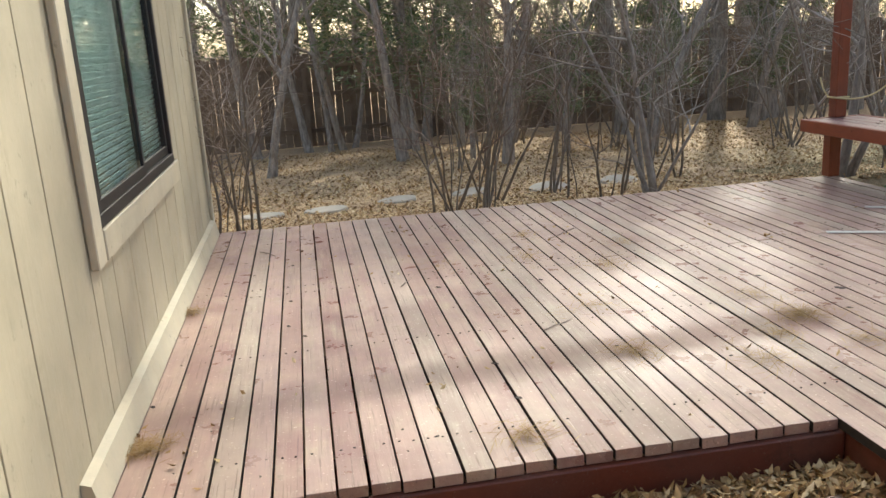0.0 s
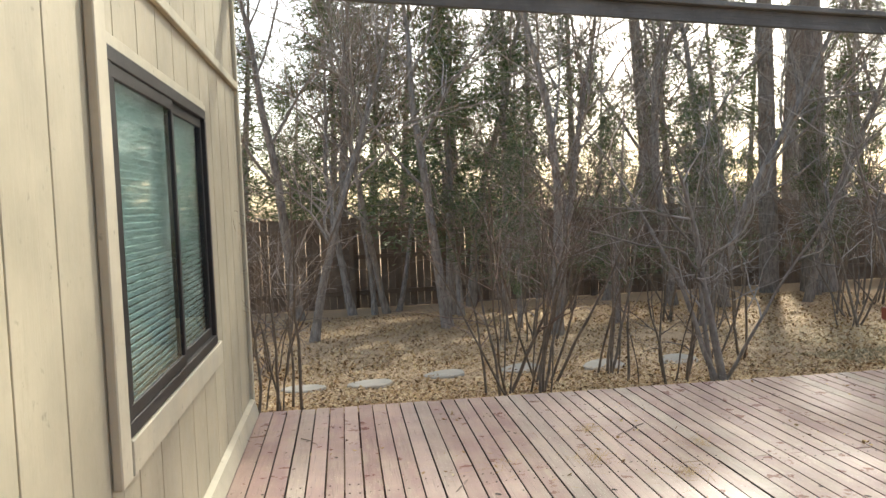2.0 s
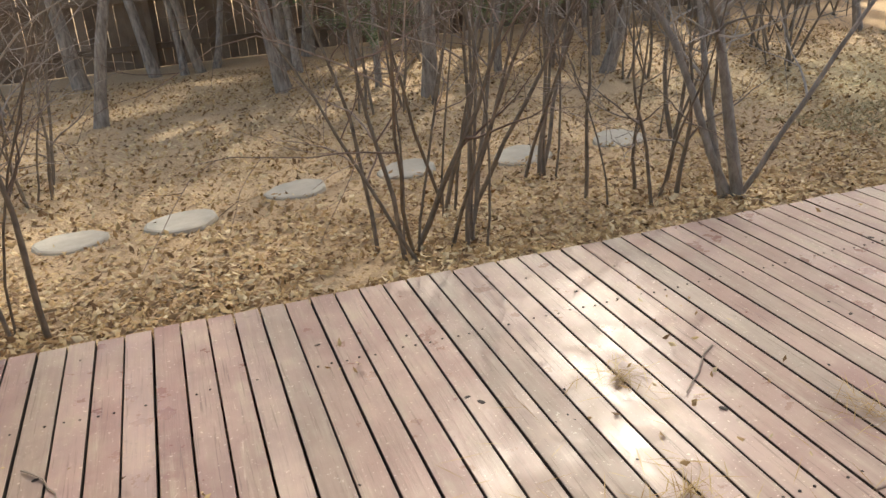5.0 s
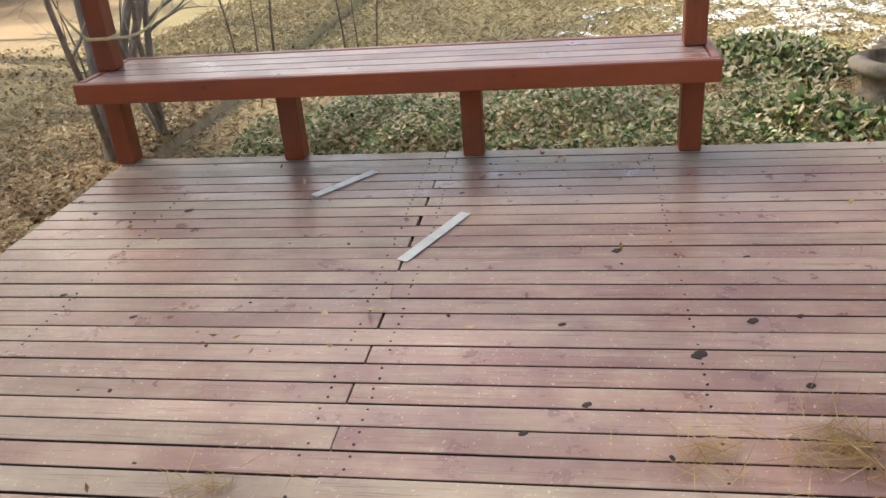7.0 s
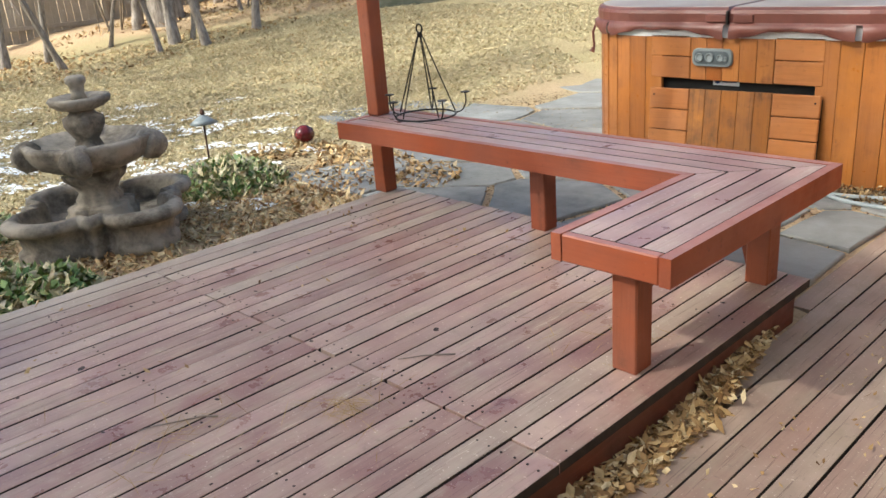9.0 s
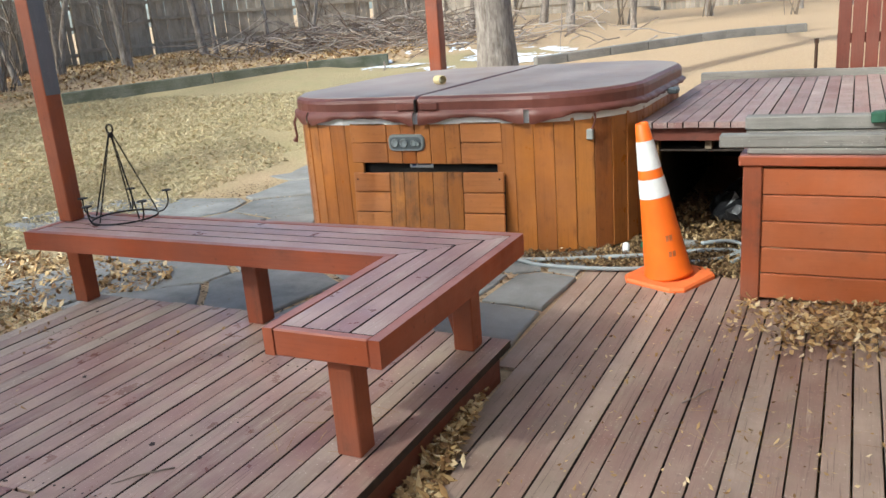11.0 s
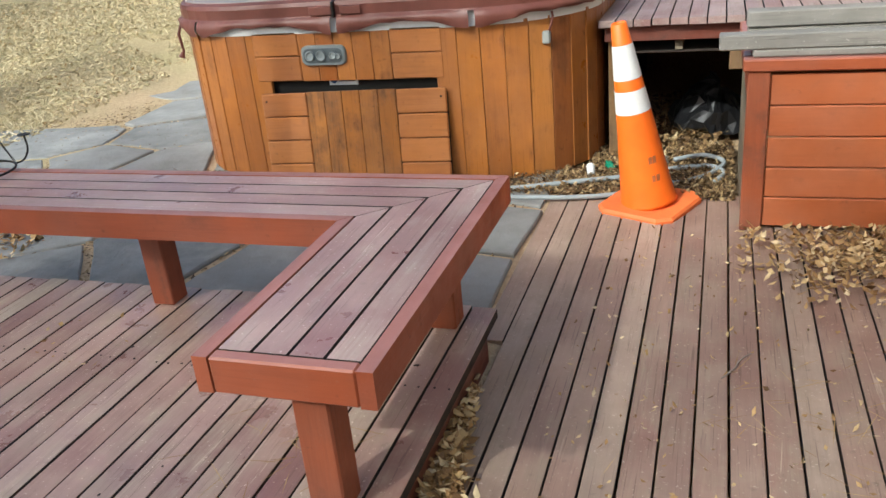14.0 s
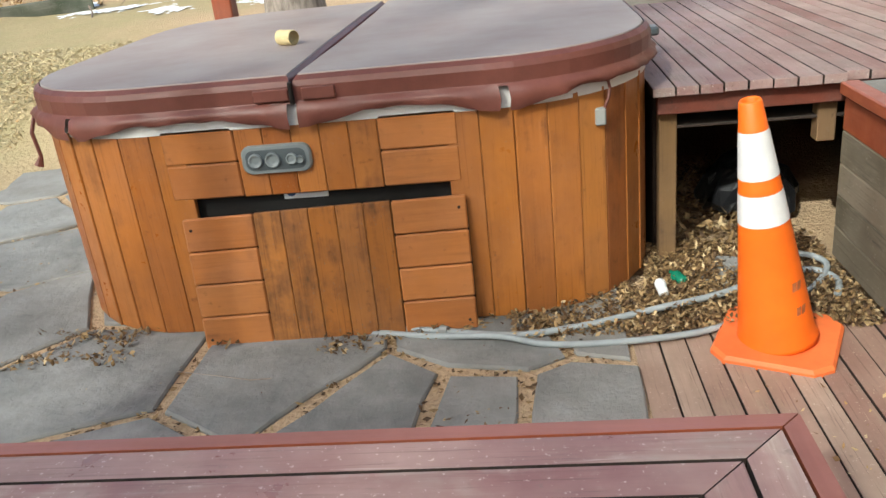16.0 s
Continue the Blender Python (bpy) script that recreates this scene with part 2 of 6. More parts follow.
_v = BARK.coords((1, 1, 0.25))
BARK.color(BARK.ramp(BARK.noise(_v, 22, 6, 0.7), [(0.3, (0.13, 0.105, 0.085)), (0.55, (0.32, 0.275, 0.235)), (0.75, (0.45, 0.40, 0.35))]))
BARK.bump(BARK.noise(_v, 40, 5, 0.7), 0.8, 0.02)
BARK = BARK.m
PALE_BARK = Mat("pale_bark", 0.85, spec=0.2)
_v = PALE_BARK.coords((1, 1, 0.4))
PALE_BARK.color(PALE_BARK.ramp(PALE_BARK.noise(_v, 26, 6, 0.7), [(0.3, (0.16, 0.13, 0.105)), (0.55, (0.30, 0.26, 0.22)), (0.75, (0.42, 0.37, 0.32))]))
PALE_BARK.bump(PALE_BARK.noise(_v, 50, 5, 0.7), 0.5, 0.01)
PALE_BARK = PALE_BARK.m
STEM = plain("shrub_stem", (0.19, 0.145, 0.105), 0.85, 0.0, 0.35, 14.0, 0.3)
TWIG = leafy("twig", [(0.0, (0.162, 0.115, 0.088)), (0.4, (0.270, 0.209, 0.169)), (0.75, (0.378, 0.317, 0.263)), (1.0, (0.513, 0.446, 0.385))], 0.8)
TWIG_PALE = leafy("pale_twig", [(0.0, (0.20, 0.17, 0.14)), (0.5, (0.33, 0.29, 0.25)), (1.0, (0.54, 0.49, 0.44))], 0.8)
TWIG_RED = leafy("reddish_twig", [(0.0, (0.15, 0.095, 0.072)), (0.5, (0.26, 0.18, 0.14)), (1.0, (0.42, 0.32, 0.26))], 0.8)
NEEDLE = leafy("conifer_needles", [(0.0, (0.08, 0.115, 0.05)), (0.5, (0.15, 0.19, 0.085)), (1.0, (0.29, 0.30, 0.165))], 0.65)
DRY_LEAF = leafy("fallen_leaf", [(0.0, (0.14, 0.07, 0.028)), (0.25, (0.31, 0.175, 0.07)), (0.5, (0.46, 0.285, 0.12)), (0.75, (0.60, 0.42, 0.20)), (1.0, (0.74, 0.59, 0.36))], 0.65)
DARK_LEAF = leafy("dark_leaf", [(0.0, (0.05, 0.028, 0.014)), (0.35, (0.14, 0.08, 0.034)), (0.65, (0.27, 0.17, 0.075)), (0.9, (0.42, 0.29, 0.14)), (1.0, (0.58, 0.44, 0.25))], 0.65)
GREEN_LEAF = leafy("ground_cover_leaf", [(0.0, (0.08, 0.14, 0.045)), (0.2, (0.15, 0.24, 0.07)), (0.38, (0.29, 0.34, 0.125)), (0.5, (0.44, 0.39, 0.20)), (0.75, (0.60, 0.49, 0.29)), (1.0, (0.74, 0.63, 0.45))], 0.55)
GRASS = leafy("dormant_grass", [(0.0, (0.27, 0.205, 0.105)), (0.5, (0.52, 0.425, 0.25)), (0.85, (0.67, 0.565, 0.36)), (1.0, (0.38, 0.35, 0.175))], 0.8)
STRAW = leafy("pine_straw", [(0.0, (0.25, 0.14, 0.055)), (0.5, (0.40, 0.25, 0.10)), (1.0, (0.56, 0.40, 0.20))], 0.6)
GREEN_GLASS = plain("green_plastic", (0.01, 0.16, 0.09), 0.25, 0.0, 0.3)
TAPE = plain("white_tape", (0.62, 0.62, 0.58), 0.5, 0.0, 0.1, 30.0)
RIBBON = plain("yellow_ribbon", (0.58, 0.47, 0.25), 0.6, 0.0, 0.15, 30.0)
BLACK_BAG = plain("black_plastic", (0.012, 0.012, 0.013), 0.3, 0.0, 0.2, 20.0, 0.5)
GREEN_PAINT = plain("green_paint", (0.035, 0.11, 0.065), 0.5, 0.0, 0.2, 20.0)
LABEL_WHITE = plain("label_white", (0.7, 0.72, 0.74), 0.4, 0.0, 0.05)
LABEL_BLUE = plain("label_blue", (0.03, 0.08, 0.22), 0.4, 0.0, 0.05)
BERRY = plain("dark_red_glaze", (0.10, 0.008, 0.01), 0.25, 0.0, 0.3, 12.0)
GLASS = Mat("window_glass", 0.03)
GLASS.b.inputs["Transmission Weight"].default_value = 1.0
GLASS.b.inputs["IOR"].default_value = 1.45
GLASS.color((0.74, 0.91, 0.88))
GLASS = GLASS.m

GROUND = Mat("ground", 0.95, spec=0.1)
_v = GROUND.coords(shift=False)
_big, _mid, _fine = GROUND.noise(_v, 0.35, 5, 0.6), GROUND.noise(_v, 2.6, 6, 0.65), GROUND.noise(_v, 38, 4, 0.7)
_soil = GROUND.mix(_fine, (0.33, 0.215, 0.125), (0.70, 0.52, 0.33))
_turf = GROUND.mix(_fine, (0.22, 0.165, 0.08), (0.60, 0.49, 0.29))
_turf = GROUND.mix(GROUND.ramp(_mid, [(0.45, 0.0), (0.7, 0.6)]), _turf, (0.34, 0.31, 0.16))
_sep = GROUND.node("SeparateXYZ")
GROUND.link(_v, _sep.inputs[0])


def _blend(sock, lo, hi):
    r = GROUND.node("MapRange")
    r.inputs["From Min"].default_value, r.inputs["From Max"].default_value = lo, hi
    GROUND.link(sock, r.inputs["Value"])
    return r.outputs[0]


_wob = GROUND.node("Math")
_wob.operation = 'MULTIPLY_ADD'
GROUND.link(_big, _wob.inputs[0])
_wob.inputs[1].default_value = 6.0
GROUND.link(_sep.outputs["X"], _wob.inputs[2])
_yw = GROUND.node("Math")
_yw.operation = 'MULTIPLY_ADD'
GROUND.link(_big, _yw.inputs[0])
_yw.inputs[1].default_value = 4.0
GROUND.link(_sep.outputs["Y"], _yw.inputs[2])
_lawn = GROUND.mix(1.0, _blend(_wob.outputs[0], 8.3, 9.8), _blend(_yw.outputs[0], 7.5, 5.0), 'MULTIPLY')
_dot = GROUND.node("VectorMath")
_dot.operation = 'DOT_PRODUCT'
GROUND.link(_v, _dot.inputs[0])
_dot.inputs[1].default_value = (0.578, -0.8165, 0.0)
_lawn = GROUND.mix(1.0, _lawn, _blend(_dot.outputs["Value"], 17.6, 17.1), 'MULTIPLY')
GROUND.color(GROUND.mix(_lawn, _soil, _turf))
GROUND.bump(_fine, 0.9, 0.03)
GROUND = GROUND.m

# ---- builders ----


class Geo:
    """Collects vertices and faces of one mesh."""

    def __init__(self):
        self.v, self.f = [], []

    def add(self, verts, faces):
        n = len(self.v)
        self.v += [tuple(p) for p in verts]
        self.f += [tuple(i + n for i in q) for q in faces]
        return self

    def box(self, x0, x1, y0, y1, z0, z1, c=0.004, m=None):
        """A box with chamfered edges."""
        lo, hi = (min(x0, x1), min(y0, y1), min(z0, z1)), (max(x0, x1), max(y0, y1), max(z0, z1))
        c = min(c, *[(hi[i] - lo[i]) * 0.3 for i in range(3)])
        verts, index = [], {}
        for sx in (0, 1):
            for sy in (0, 1):
                for sz in (0, 1):
                    s = (sx, sy, sz)
                    for a in range(3):
                        p = [(hi[i] if s[i] else lo[i]) if i == a else ((hi[i] - c) if s[i] else (lo[i] + c)) for i in range(3)]
                        index[s, a] = len(verts)
                        verts.append(p)
        faces = []
        for a in range(3):
            b, d = (a + 1) % 3, (a + 2) % 3
            for side in (0, 1):
                q = []
                for u, w in ((0, 0), (1, 0), (1, 1), (0, 1)):
                    s = [0, 0, 0]
                    s[a], s[b], s[d] = side, u, w
                    q.append(index[tuple(s), a])
                faces.append(q if side else q[::-1])
            for u in (0, 1):
                for w in (0, 1):
                    s0, s1 = [0, 0, 0], [0, 0, 0]
                    s0[b], s0[d], s1[b], s1[d] = u, w, u, w
                    s1[a] = 1
                    q = [index[tuple(s0), b], index[tuple(s0), d], index[tuple(s1), d], index[tuple(s1), b]]
                    faces.append(q if (u == w) else q[::-1])
        for s in [(i, j, k) for i in (0, 1) for j in (0, 1) for k in (0, 1)]:
            q = [index[s, 0], index[s, 1], index[s, 2]]
            faces.append(q if sum(s) % 2 else q[::-1])
        if m is not None:
            verts = [m @ Vector(p) for p in verts]
        return self.add(verts, faces)

    def lathe(self, profile, n=24, shape=None, cx=0, cy=0, m=None, close=True):
        """Rings of (radius, z); shape(angle) multiplies the radius."""
        verts, faces = [], []
        for r, z in profile:
            for i in range(n):
                a = 2 * math.pi * i / n
                k = r * (shape(a) if shape else 1)
                verts.append((cx + k * math.cos(a), cy + k * math.sin(a), z))
        for j in range(len(profile) - 1):
            for i in range(n):
                i2 = (i + 1) % n
                faces.append((j * n + i, j * n + i2, (j + 1) * n + i2, (j + 1) * n + i))
        if close:
            faces.append(tuple(range(n - 1, -1, -1)))
            faces.append(tuple((len(profile) - 1) * n + i for i in range(n)))
        if m is not None:
            verts = [m @ Vector(p) for p in verts]
        return self.add(verts, faces)

    def tube(self, pts, radii, sides=6):
        pts = [Vector(p) for p in pts]
        if isinstance(radii, (int, float)):
            radii = [radii] * len(pts)
        verts, faces = [], []
        d0 = (pts[-1] - pts[0])
        ref = Vector((0, 0, 1)) if abs(d0.normalized().z) < 0.8 else Vector((1, 0.2, 0))
        for i, p in enumerate(pts):
            d = (pts[min(i + 1, len(pts) - 1)] - pts[max(i - 1, 0)]).normalized()
            u = d.cross(ref)
            u = u.normalized() if u.length > 1e-4 else Vector((1, 0, 0))
            w = d.cross(u)
            for k in range(sides):
                a = 2 * math.pi * k / sides
                verts.append(p + (u * math.cos(a) + w * math.sin(a)) * radii[i])
        for i in range(len(pts) - 1):
            for k in range(sides):
                k2 = (k + 1) % sides
                faces.append((i * sides + k, i * sides + k2, (i + 1) * sides + k2, (i + 1) * sides + k))
        faces.append(tuple(range(sides - 1, -1, -1)))
        faces.append(tuple((len(pts) - 1) * sides + k for k in range(sides)))
        return self.add(verts, faces)

    def prism(self, outline, z0, z1, c=0.0):
        """An upright prism over an outline (counter-clockwise), its top edge drawn in by c."""
        n = len(outline)
        cx, cy = sum(p[0] for p in outline) / n, sum(p[1] for p in outline) / n
        rings = [(1.0, z0), (1.0, z1 - c), (None, z1)] if c else [(1.0, z0), (1.0, z1)]
        verts, faces = [], []
        for k, z in rings:
            for x, y in outline:
                if k is None:
                    d = max(1e-6, math.hypot(x - cx, y - cy))
                    s = max(0.0, 1 - c / d)
                    verts.append((cx + (x - cx) * s, cy + (y - cy) * s, z))
                else:
                    verts.append((x, y, z))
        for j in range(len(rings) - 1):
            for i in range(n):
                i2 = (i + 1) % n
                faces.append((j * n + i, j * n + i2, (j + 1) * n + i2, (j + 1) * n + i))
        faces.append(tuple(range(n - 1, -1, -1)))
        faces.append(tuple((len(rings) - 1) * n + i for i in range(n)))
        return self.add(verts, faces)

    def mesh(self, name, material, smooth=False):
        me = bpy.data.meshes.new(name)
        me.from_pydata(self.v, [], self.f)
        me.materials.append(material)
        if smooth:
            me.shade_smooth()
        me.update()
        return me


def part(name, geo, material, parent=None, label="", smooth=False, at=None):
    """One mesh object under a thing or under a part; geo: a Geo or a mesh that is shared."""
    me = geo if isinstance(geo, bpy.types.Mesh) else geo.mesh(name, material, smooth)
    ob = new(name, me)
    if parent is not None:
        ob.parent = parent
    if at is not None:
        ob.matrix_basis = at
    if label:
        ob["label"] = label
    return ob


def thing(name, m, label, category, group="", kind=""):
    ob = new(name)
    ob.matrix_basis = m
    ob.empty_display_size = 0.1
    return tagged(ob, label, category, group, kind)


def quads(name, centres, ux, uy, material):
    """One mesh of many small bent blades: each a centre and two half axes (arrays n x 3)."""
    n = len(centres)
    bend = np.cross(ux, uy)
    bend = bend / np.maximum(np.linalg.norm(bend, axis=1, keepdims=True), 1e-9) * np.linalg.norm(ux, axis=1, keepdims=True) * 0.35
    v = np.stack([centres - uy, centres + ux + bend, centres + uy, centres - ux + bend], 1).reshape(-1, 3)
    idx = np.arange(n * 4).reshape(n, 4)
    tri = np.concatenate([idx[:, [0, 1, 2]], idx[:, [0, 2, 3]]])
    me = bpy.data.meshes.new(name)
    me.vertices.add(len(v))
    me.vertices.foreach_set("co", v.astype(np.float32).ravel())
    me.loops.add(len(tri) * 3)
    me.loops.foreach_set("vertex_index", tri.astype(np.int32).ravel())
    me.polygons.add(len(tri))
    me.polygons.foreach_set("loop_start", np.arange(0, len(tri) * 3, 3, dtype=np.int32))
    me.materials.append(material)
    me.update(calc_edges=True)
    return me


def tubes_mesh(name, lines, material, sides_of):
    """One mesh of many tapering branches, each (points n x 3, radii n)."""
    vs, fs, base = [], [], 0
    for p, r in lines:
        k = sides_of(r[0])
        n = len(p)
        d = np.gradient(p, axis=0)
        d /= np.maximum(np.linalg.norm(d, axis=1, keepdims=True), 1e-9)
        ref = np.array((0.31, 0.17, 1.0)) if abs(d[0, 2]) < 0.75 else np.array((1.0, 0.3, 0.1))
        u = np.cross(d, ref)
        u /= np.maximum(np.linalg.norm(u, axis=1, keepdims=True), 1e-9)
        w = np.cross(d, u)
        a = np.arange(k) * 2 * np.pi / k
        ring = p[:, None] + (u[:, None] * np.cos(a)[None, :, None] + w[:, None] * np.sin(a)[None, :, None]) * r[:, None, None]
        vs.append(ring.reshape(-1, 3))
        i = np.arange(n - 1)[:, None] * k + np.arange(k)[None]
        j = np.arange(n - 1)[:, None] * k + (np.arange(k)[None] + 1) % k
        fs.append(np.stack([i, j, j + k, i + k], -1).reshape(-1, 4) + base)
        base += n * k
    v, q = np.concatenate(vs), np.concatenate(fs)
    me = bpy.data.meshes.new(name)
    me.vertices.add(len(v))
    me.vertices.foreach_set("co", v.astype(np.float32).ravel())
    me.loops.add(len(q) * 4)
    me.loops.foreach_set("vertex_index", q.astype(np.int32).ravel())
    me.polygons.add(len(q))
    me.polygons.foreach_set("loop_start", np.arange(0, len(q) * 4, 4, dtype=np.int32))
    me.materials.append(material)
    me.update(calc_edges=True)
    me.shade_smooth()
    return me


def branch(rng, start, way, length, r0, r1, n, wander, lift):
    """A wandering line from start; lift bends it upwards."""
    p = [np.array(start, float)]
    d = np.array(way, float)
    d /= np.linalg.norm(d)
    for _ in range(n):
        d = d + rng.normal(0, wander, 3) + np.array((0, 0, lift))
        d /= np.linalg.norm(d)
        p.append(p[-1] + d * length / n)
    return np.array(p), np.linspace(r0, r1, n + 1)


def spread(rng, line, count, lo, angle, length, ratio, n, wander, lift, r1=0.0012):
    """Side branches off a line, between the share lo of it and its tip."""
    p, r = line
    out = []
    for _ in range(count):
        t = rng.uniform(lo, 1.0) * (len(p) - 1)
        i = min(int(t), len(p) - 2)
        s = p[i] + (p[i + 1] - p[i]) * (t - i)
        d = p[i + 1] - p[i]
        d /= np.linalg.norm(d)
        q = np.cross(d, rng.normal(0, 1, 3))
        q /= max(np.linalg.norm(q), 1e-6)
        a = radians(rng.uniform(angle * 0.6, angle * 1.4))
        rr = max(r1 * 1.3, (r[i] + (r[i + 1] - r[i]) * (t - i)) * ratio)
        out.append(branch(rng, s, d * math.cos(a) + q * math.sin(a), length * rng.uniform(0.5, 1.3), rr, r1, n, wander, lift))
    return out


def few(r):
    return 8 if r > 0.05 else 5 if r > 0.012 else 4 if r > 0.005 else 3


def gz(x, y):
    """Height of the ground."""
    if y > 0:
        return -0.07 - 0.75 * (1 - math.exp(-y / 5.0))
    z = -0.135
    if (0.08 < x < 4.62 and -3.52 < y < -0.08) or (2.38 < x < 4.62 and -5.42 < y < -0.08) or (0.08 < x < 2.02 and -6.62 < y < -3.92):
        return -0.5
    if -0.5 < x < 2.36 and -8.5 < y < -3.6:
        z = -0.19
    if y < -8:
        k = max(min(1.0, max(0.0, (x - 6.3) / 1.4)), min(1.0, max(0.0, (-y - 9.9) / 0.8)))
        z += k * 0.95 * (1 - math.exp(-(-8 - y) / 5.3)) + max(0.0, -y - 20) * 0.015
    if x > 7.0 and y < -6:
        z += 0.16 * max(0.0, min(1.0, ((x - 12.7) * 0.578 - (y + 12.1) * 0.8165 - 0.05) / 0.4))
    return z

# ---- ground ----
axis_x = sorted(set([-900, -300, -120, -60, -30, -15] + [round(-8 + 0.4 * i, 2) for i in range(60)] + [18, 22, 28, 36, 48, 70, 120, 300, 900] + [2.36, 2.37, -0.5, -0.49, 0.0, 0.09, 2.01, 2.08, 2.39, 4.61, 4.7]))
axis_y = sorted(set([-900, -300, -120, -80, -60, -50, -42, -36, -32, -28, -24, -20, -17, -15] + [round(-13 + 0.4 * i, 2) for i in range(66)] + [16, 20, 30, 50, 100, 300, 900] + [0.0, 0.02, -3.6, -3.59, -8.5, -8.49, -0.02, -0.09, -3.51, -3.83, -3.93, -5.41, -5.5, -6.61, -6.7]))
g = Geo()
for yy in axis_y:
    for xx in axis_x:
        bumpy = 0.025 * noise.noise((xx * 0.9, yy * 0.9, 0)) if (xx > 5.4 or yy > 0.3) and abs(xx) < 60 and abs(yy) < 60 else 0
        g.v.append((xx, yy, gz(xx, yy) + bumpy))
nx = len(axis_x)
for j in range(len(axis_y) - 1):
    for i in range(nx - 1):
        g.f.append((j * nx + i, j * nx + i + 1, (j + 1) * nx + i + 1, (j + 1) * nx + i))
ground = part("ground", g, GROUND, smooth=True)
tagged(ground, "dry yard ground of dormant grass, soil and litter", "ground", kind="structure")

# ---- house ----
WALL_TOP = 3.3
house = thing("house_wall", pose(0, 0, 0), "cream painted plywood siding wall with vertical grooves", "wall", kind="structure")
# openings: the window and, beyond the upper deck, a door
WY0, WY1, WZ0, WZ1 = -3.03, -1.40, 0.69, 1.79
DY0, DY1 = -10.35, -9.32


def siding(y0, y1, z0, z1):
    """Grooved siding panels between grooves 0.2 m apart."""
    gq = Geo()
    edges = [y0] + [round(-0.1785 - 0.2965 * i, 4) for i in range(50) if y0 < -0.1785 - 0.2965 * i < y1][::-1] + [y1]
    for a, b in zip(edges[:-1], edges[1:]):
        gq.box(-0.016, 0.0, a + (0.004 if a > y0 else 0), b - (0.004 if b < y1 else 0), z0, z1, 0.002)
    return gq


for seg in ((-13.0, DY0, -0.4, WALL_TOP), (DY1, WY0, -0.4, WALL_TOP), (WY0, WY1, -0.4, WZ0), (WY0, WY1, WZ1, WALL_TOP), (WY1, 0.0, -0.4, WALL_TOP), (DY0, DY1, -0.4, 0.63), (DY0, DY1, 2.68, WALL_TOP)):
    part("siding", siding(*seg), SIDING, house)
g = Geo()
for y0, y1, z0, z1 in ((-13.0, DY0, -0.4, WALL_TOP), (DY1, WY0, -0.4, WALL_TOP), (WY0, WY1, -0.4, WZ0), (WY0, WY1, WZ1, WALL_TOP), (WY1, 0.0, -0.4, WALL_TOP), (DY0, DY1, -0.4, 0.63), (DY0, DY1, 2.68, WALL_TOP)):
    g.box(-0.15, -0.018, y0, y1, z0, z1, 0.001)
part("wall_core", g, SIDING, house)
north = part("wall_north", Geo().box(-7, -0.151, -0.15, 0.0, -1.0, WALL_TOP), SIDING)
tagged(north, "cream painted end wall of the house", "wall", kind="structure")
south = part("wall_south", Geo().box(-7, -0.151, -13.0, -12.85, -1.0, WALL_TOP), SIDING)
tagged(south, "cream painted end wall of the house", "wall", kind="structure")
west = part("wall_west", Geo().box(-7.15, -7.0, -13.0, 0.0, -1.0, WALL_TOP), SIDING)
tagged(west, "cream painted rear wall of the house", "wall", kind="structure")
roof = part("ceiling", Geo().box(-7.15, 0.0, -13.0, 0.0, WALL_TOP, WALL_TOP + 0.15), TRIM)
tagged(roof, "plain roof slab that closes the house", "ceiling", kind="structure")
inner = part("floor_inside", Geo().box(-7.0, -0.15, -12.85, -0.15, -0.1, 0.0), GREY_WOOD)
tagged(inner, "plain floor inside the house", "floor", kind="structure")
back = part("wall_inside", Geo().box(-3.1, -3.0, -12.8, -0.2, 0.0, WALL_TOP - 0.01), SIDING)
tagged(back, "plain inner wall behind the window", "wall", kind="structure")
# corner board, belly band, baseboard
corner = part("corner_trim", Geo().box(0.001, 0.022, -0.045, 0.02, -0.1, WALL_TOP, 0.003), TRIM)
tagged(corner, "cream corner board of the house wall", "trim", kind="structure")
belly = part("belly_band", Geo().box(0.001, 0.026, -13.0, -0.046, 2.07, 2.115, 0.003), TRIM)
tagged(belly, "cream horizontal batten along the siding", "trim", kind="structure")
g = Geo()
g.add([(0.001, -3.6, 0.004), (0.05, -3.6, 0.004), (0.03, -3.6, 0.095), (0.001, -3.6, 0.105), (0.001, -0.046, 0.004), (0.05, -0.046, 0.004), (0.03, -0.046, 0.095), (0.001, -0.046, 0.105)],
      [(0, 1, 2, 3), (7, 6, 5, 4), (1, 5, 6, 2), (2, 6, 7, 3), (0, 4, 5, 1), (3, 7, 4, 0)])
base = part("baseboard", g, TRIM)
tagged(base, "cream bevelled baseboard where the wall meets the deck", "baseboard", kind="structure")

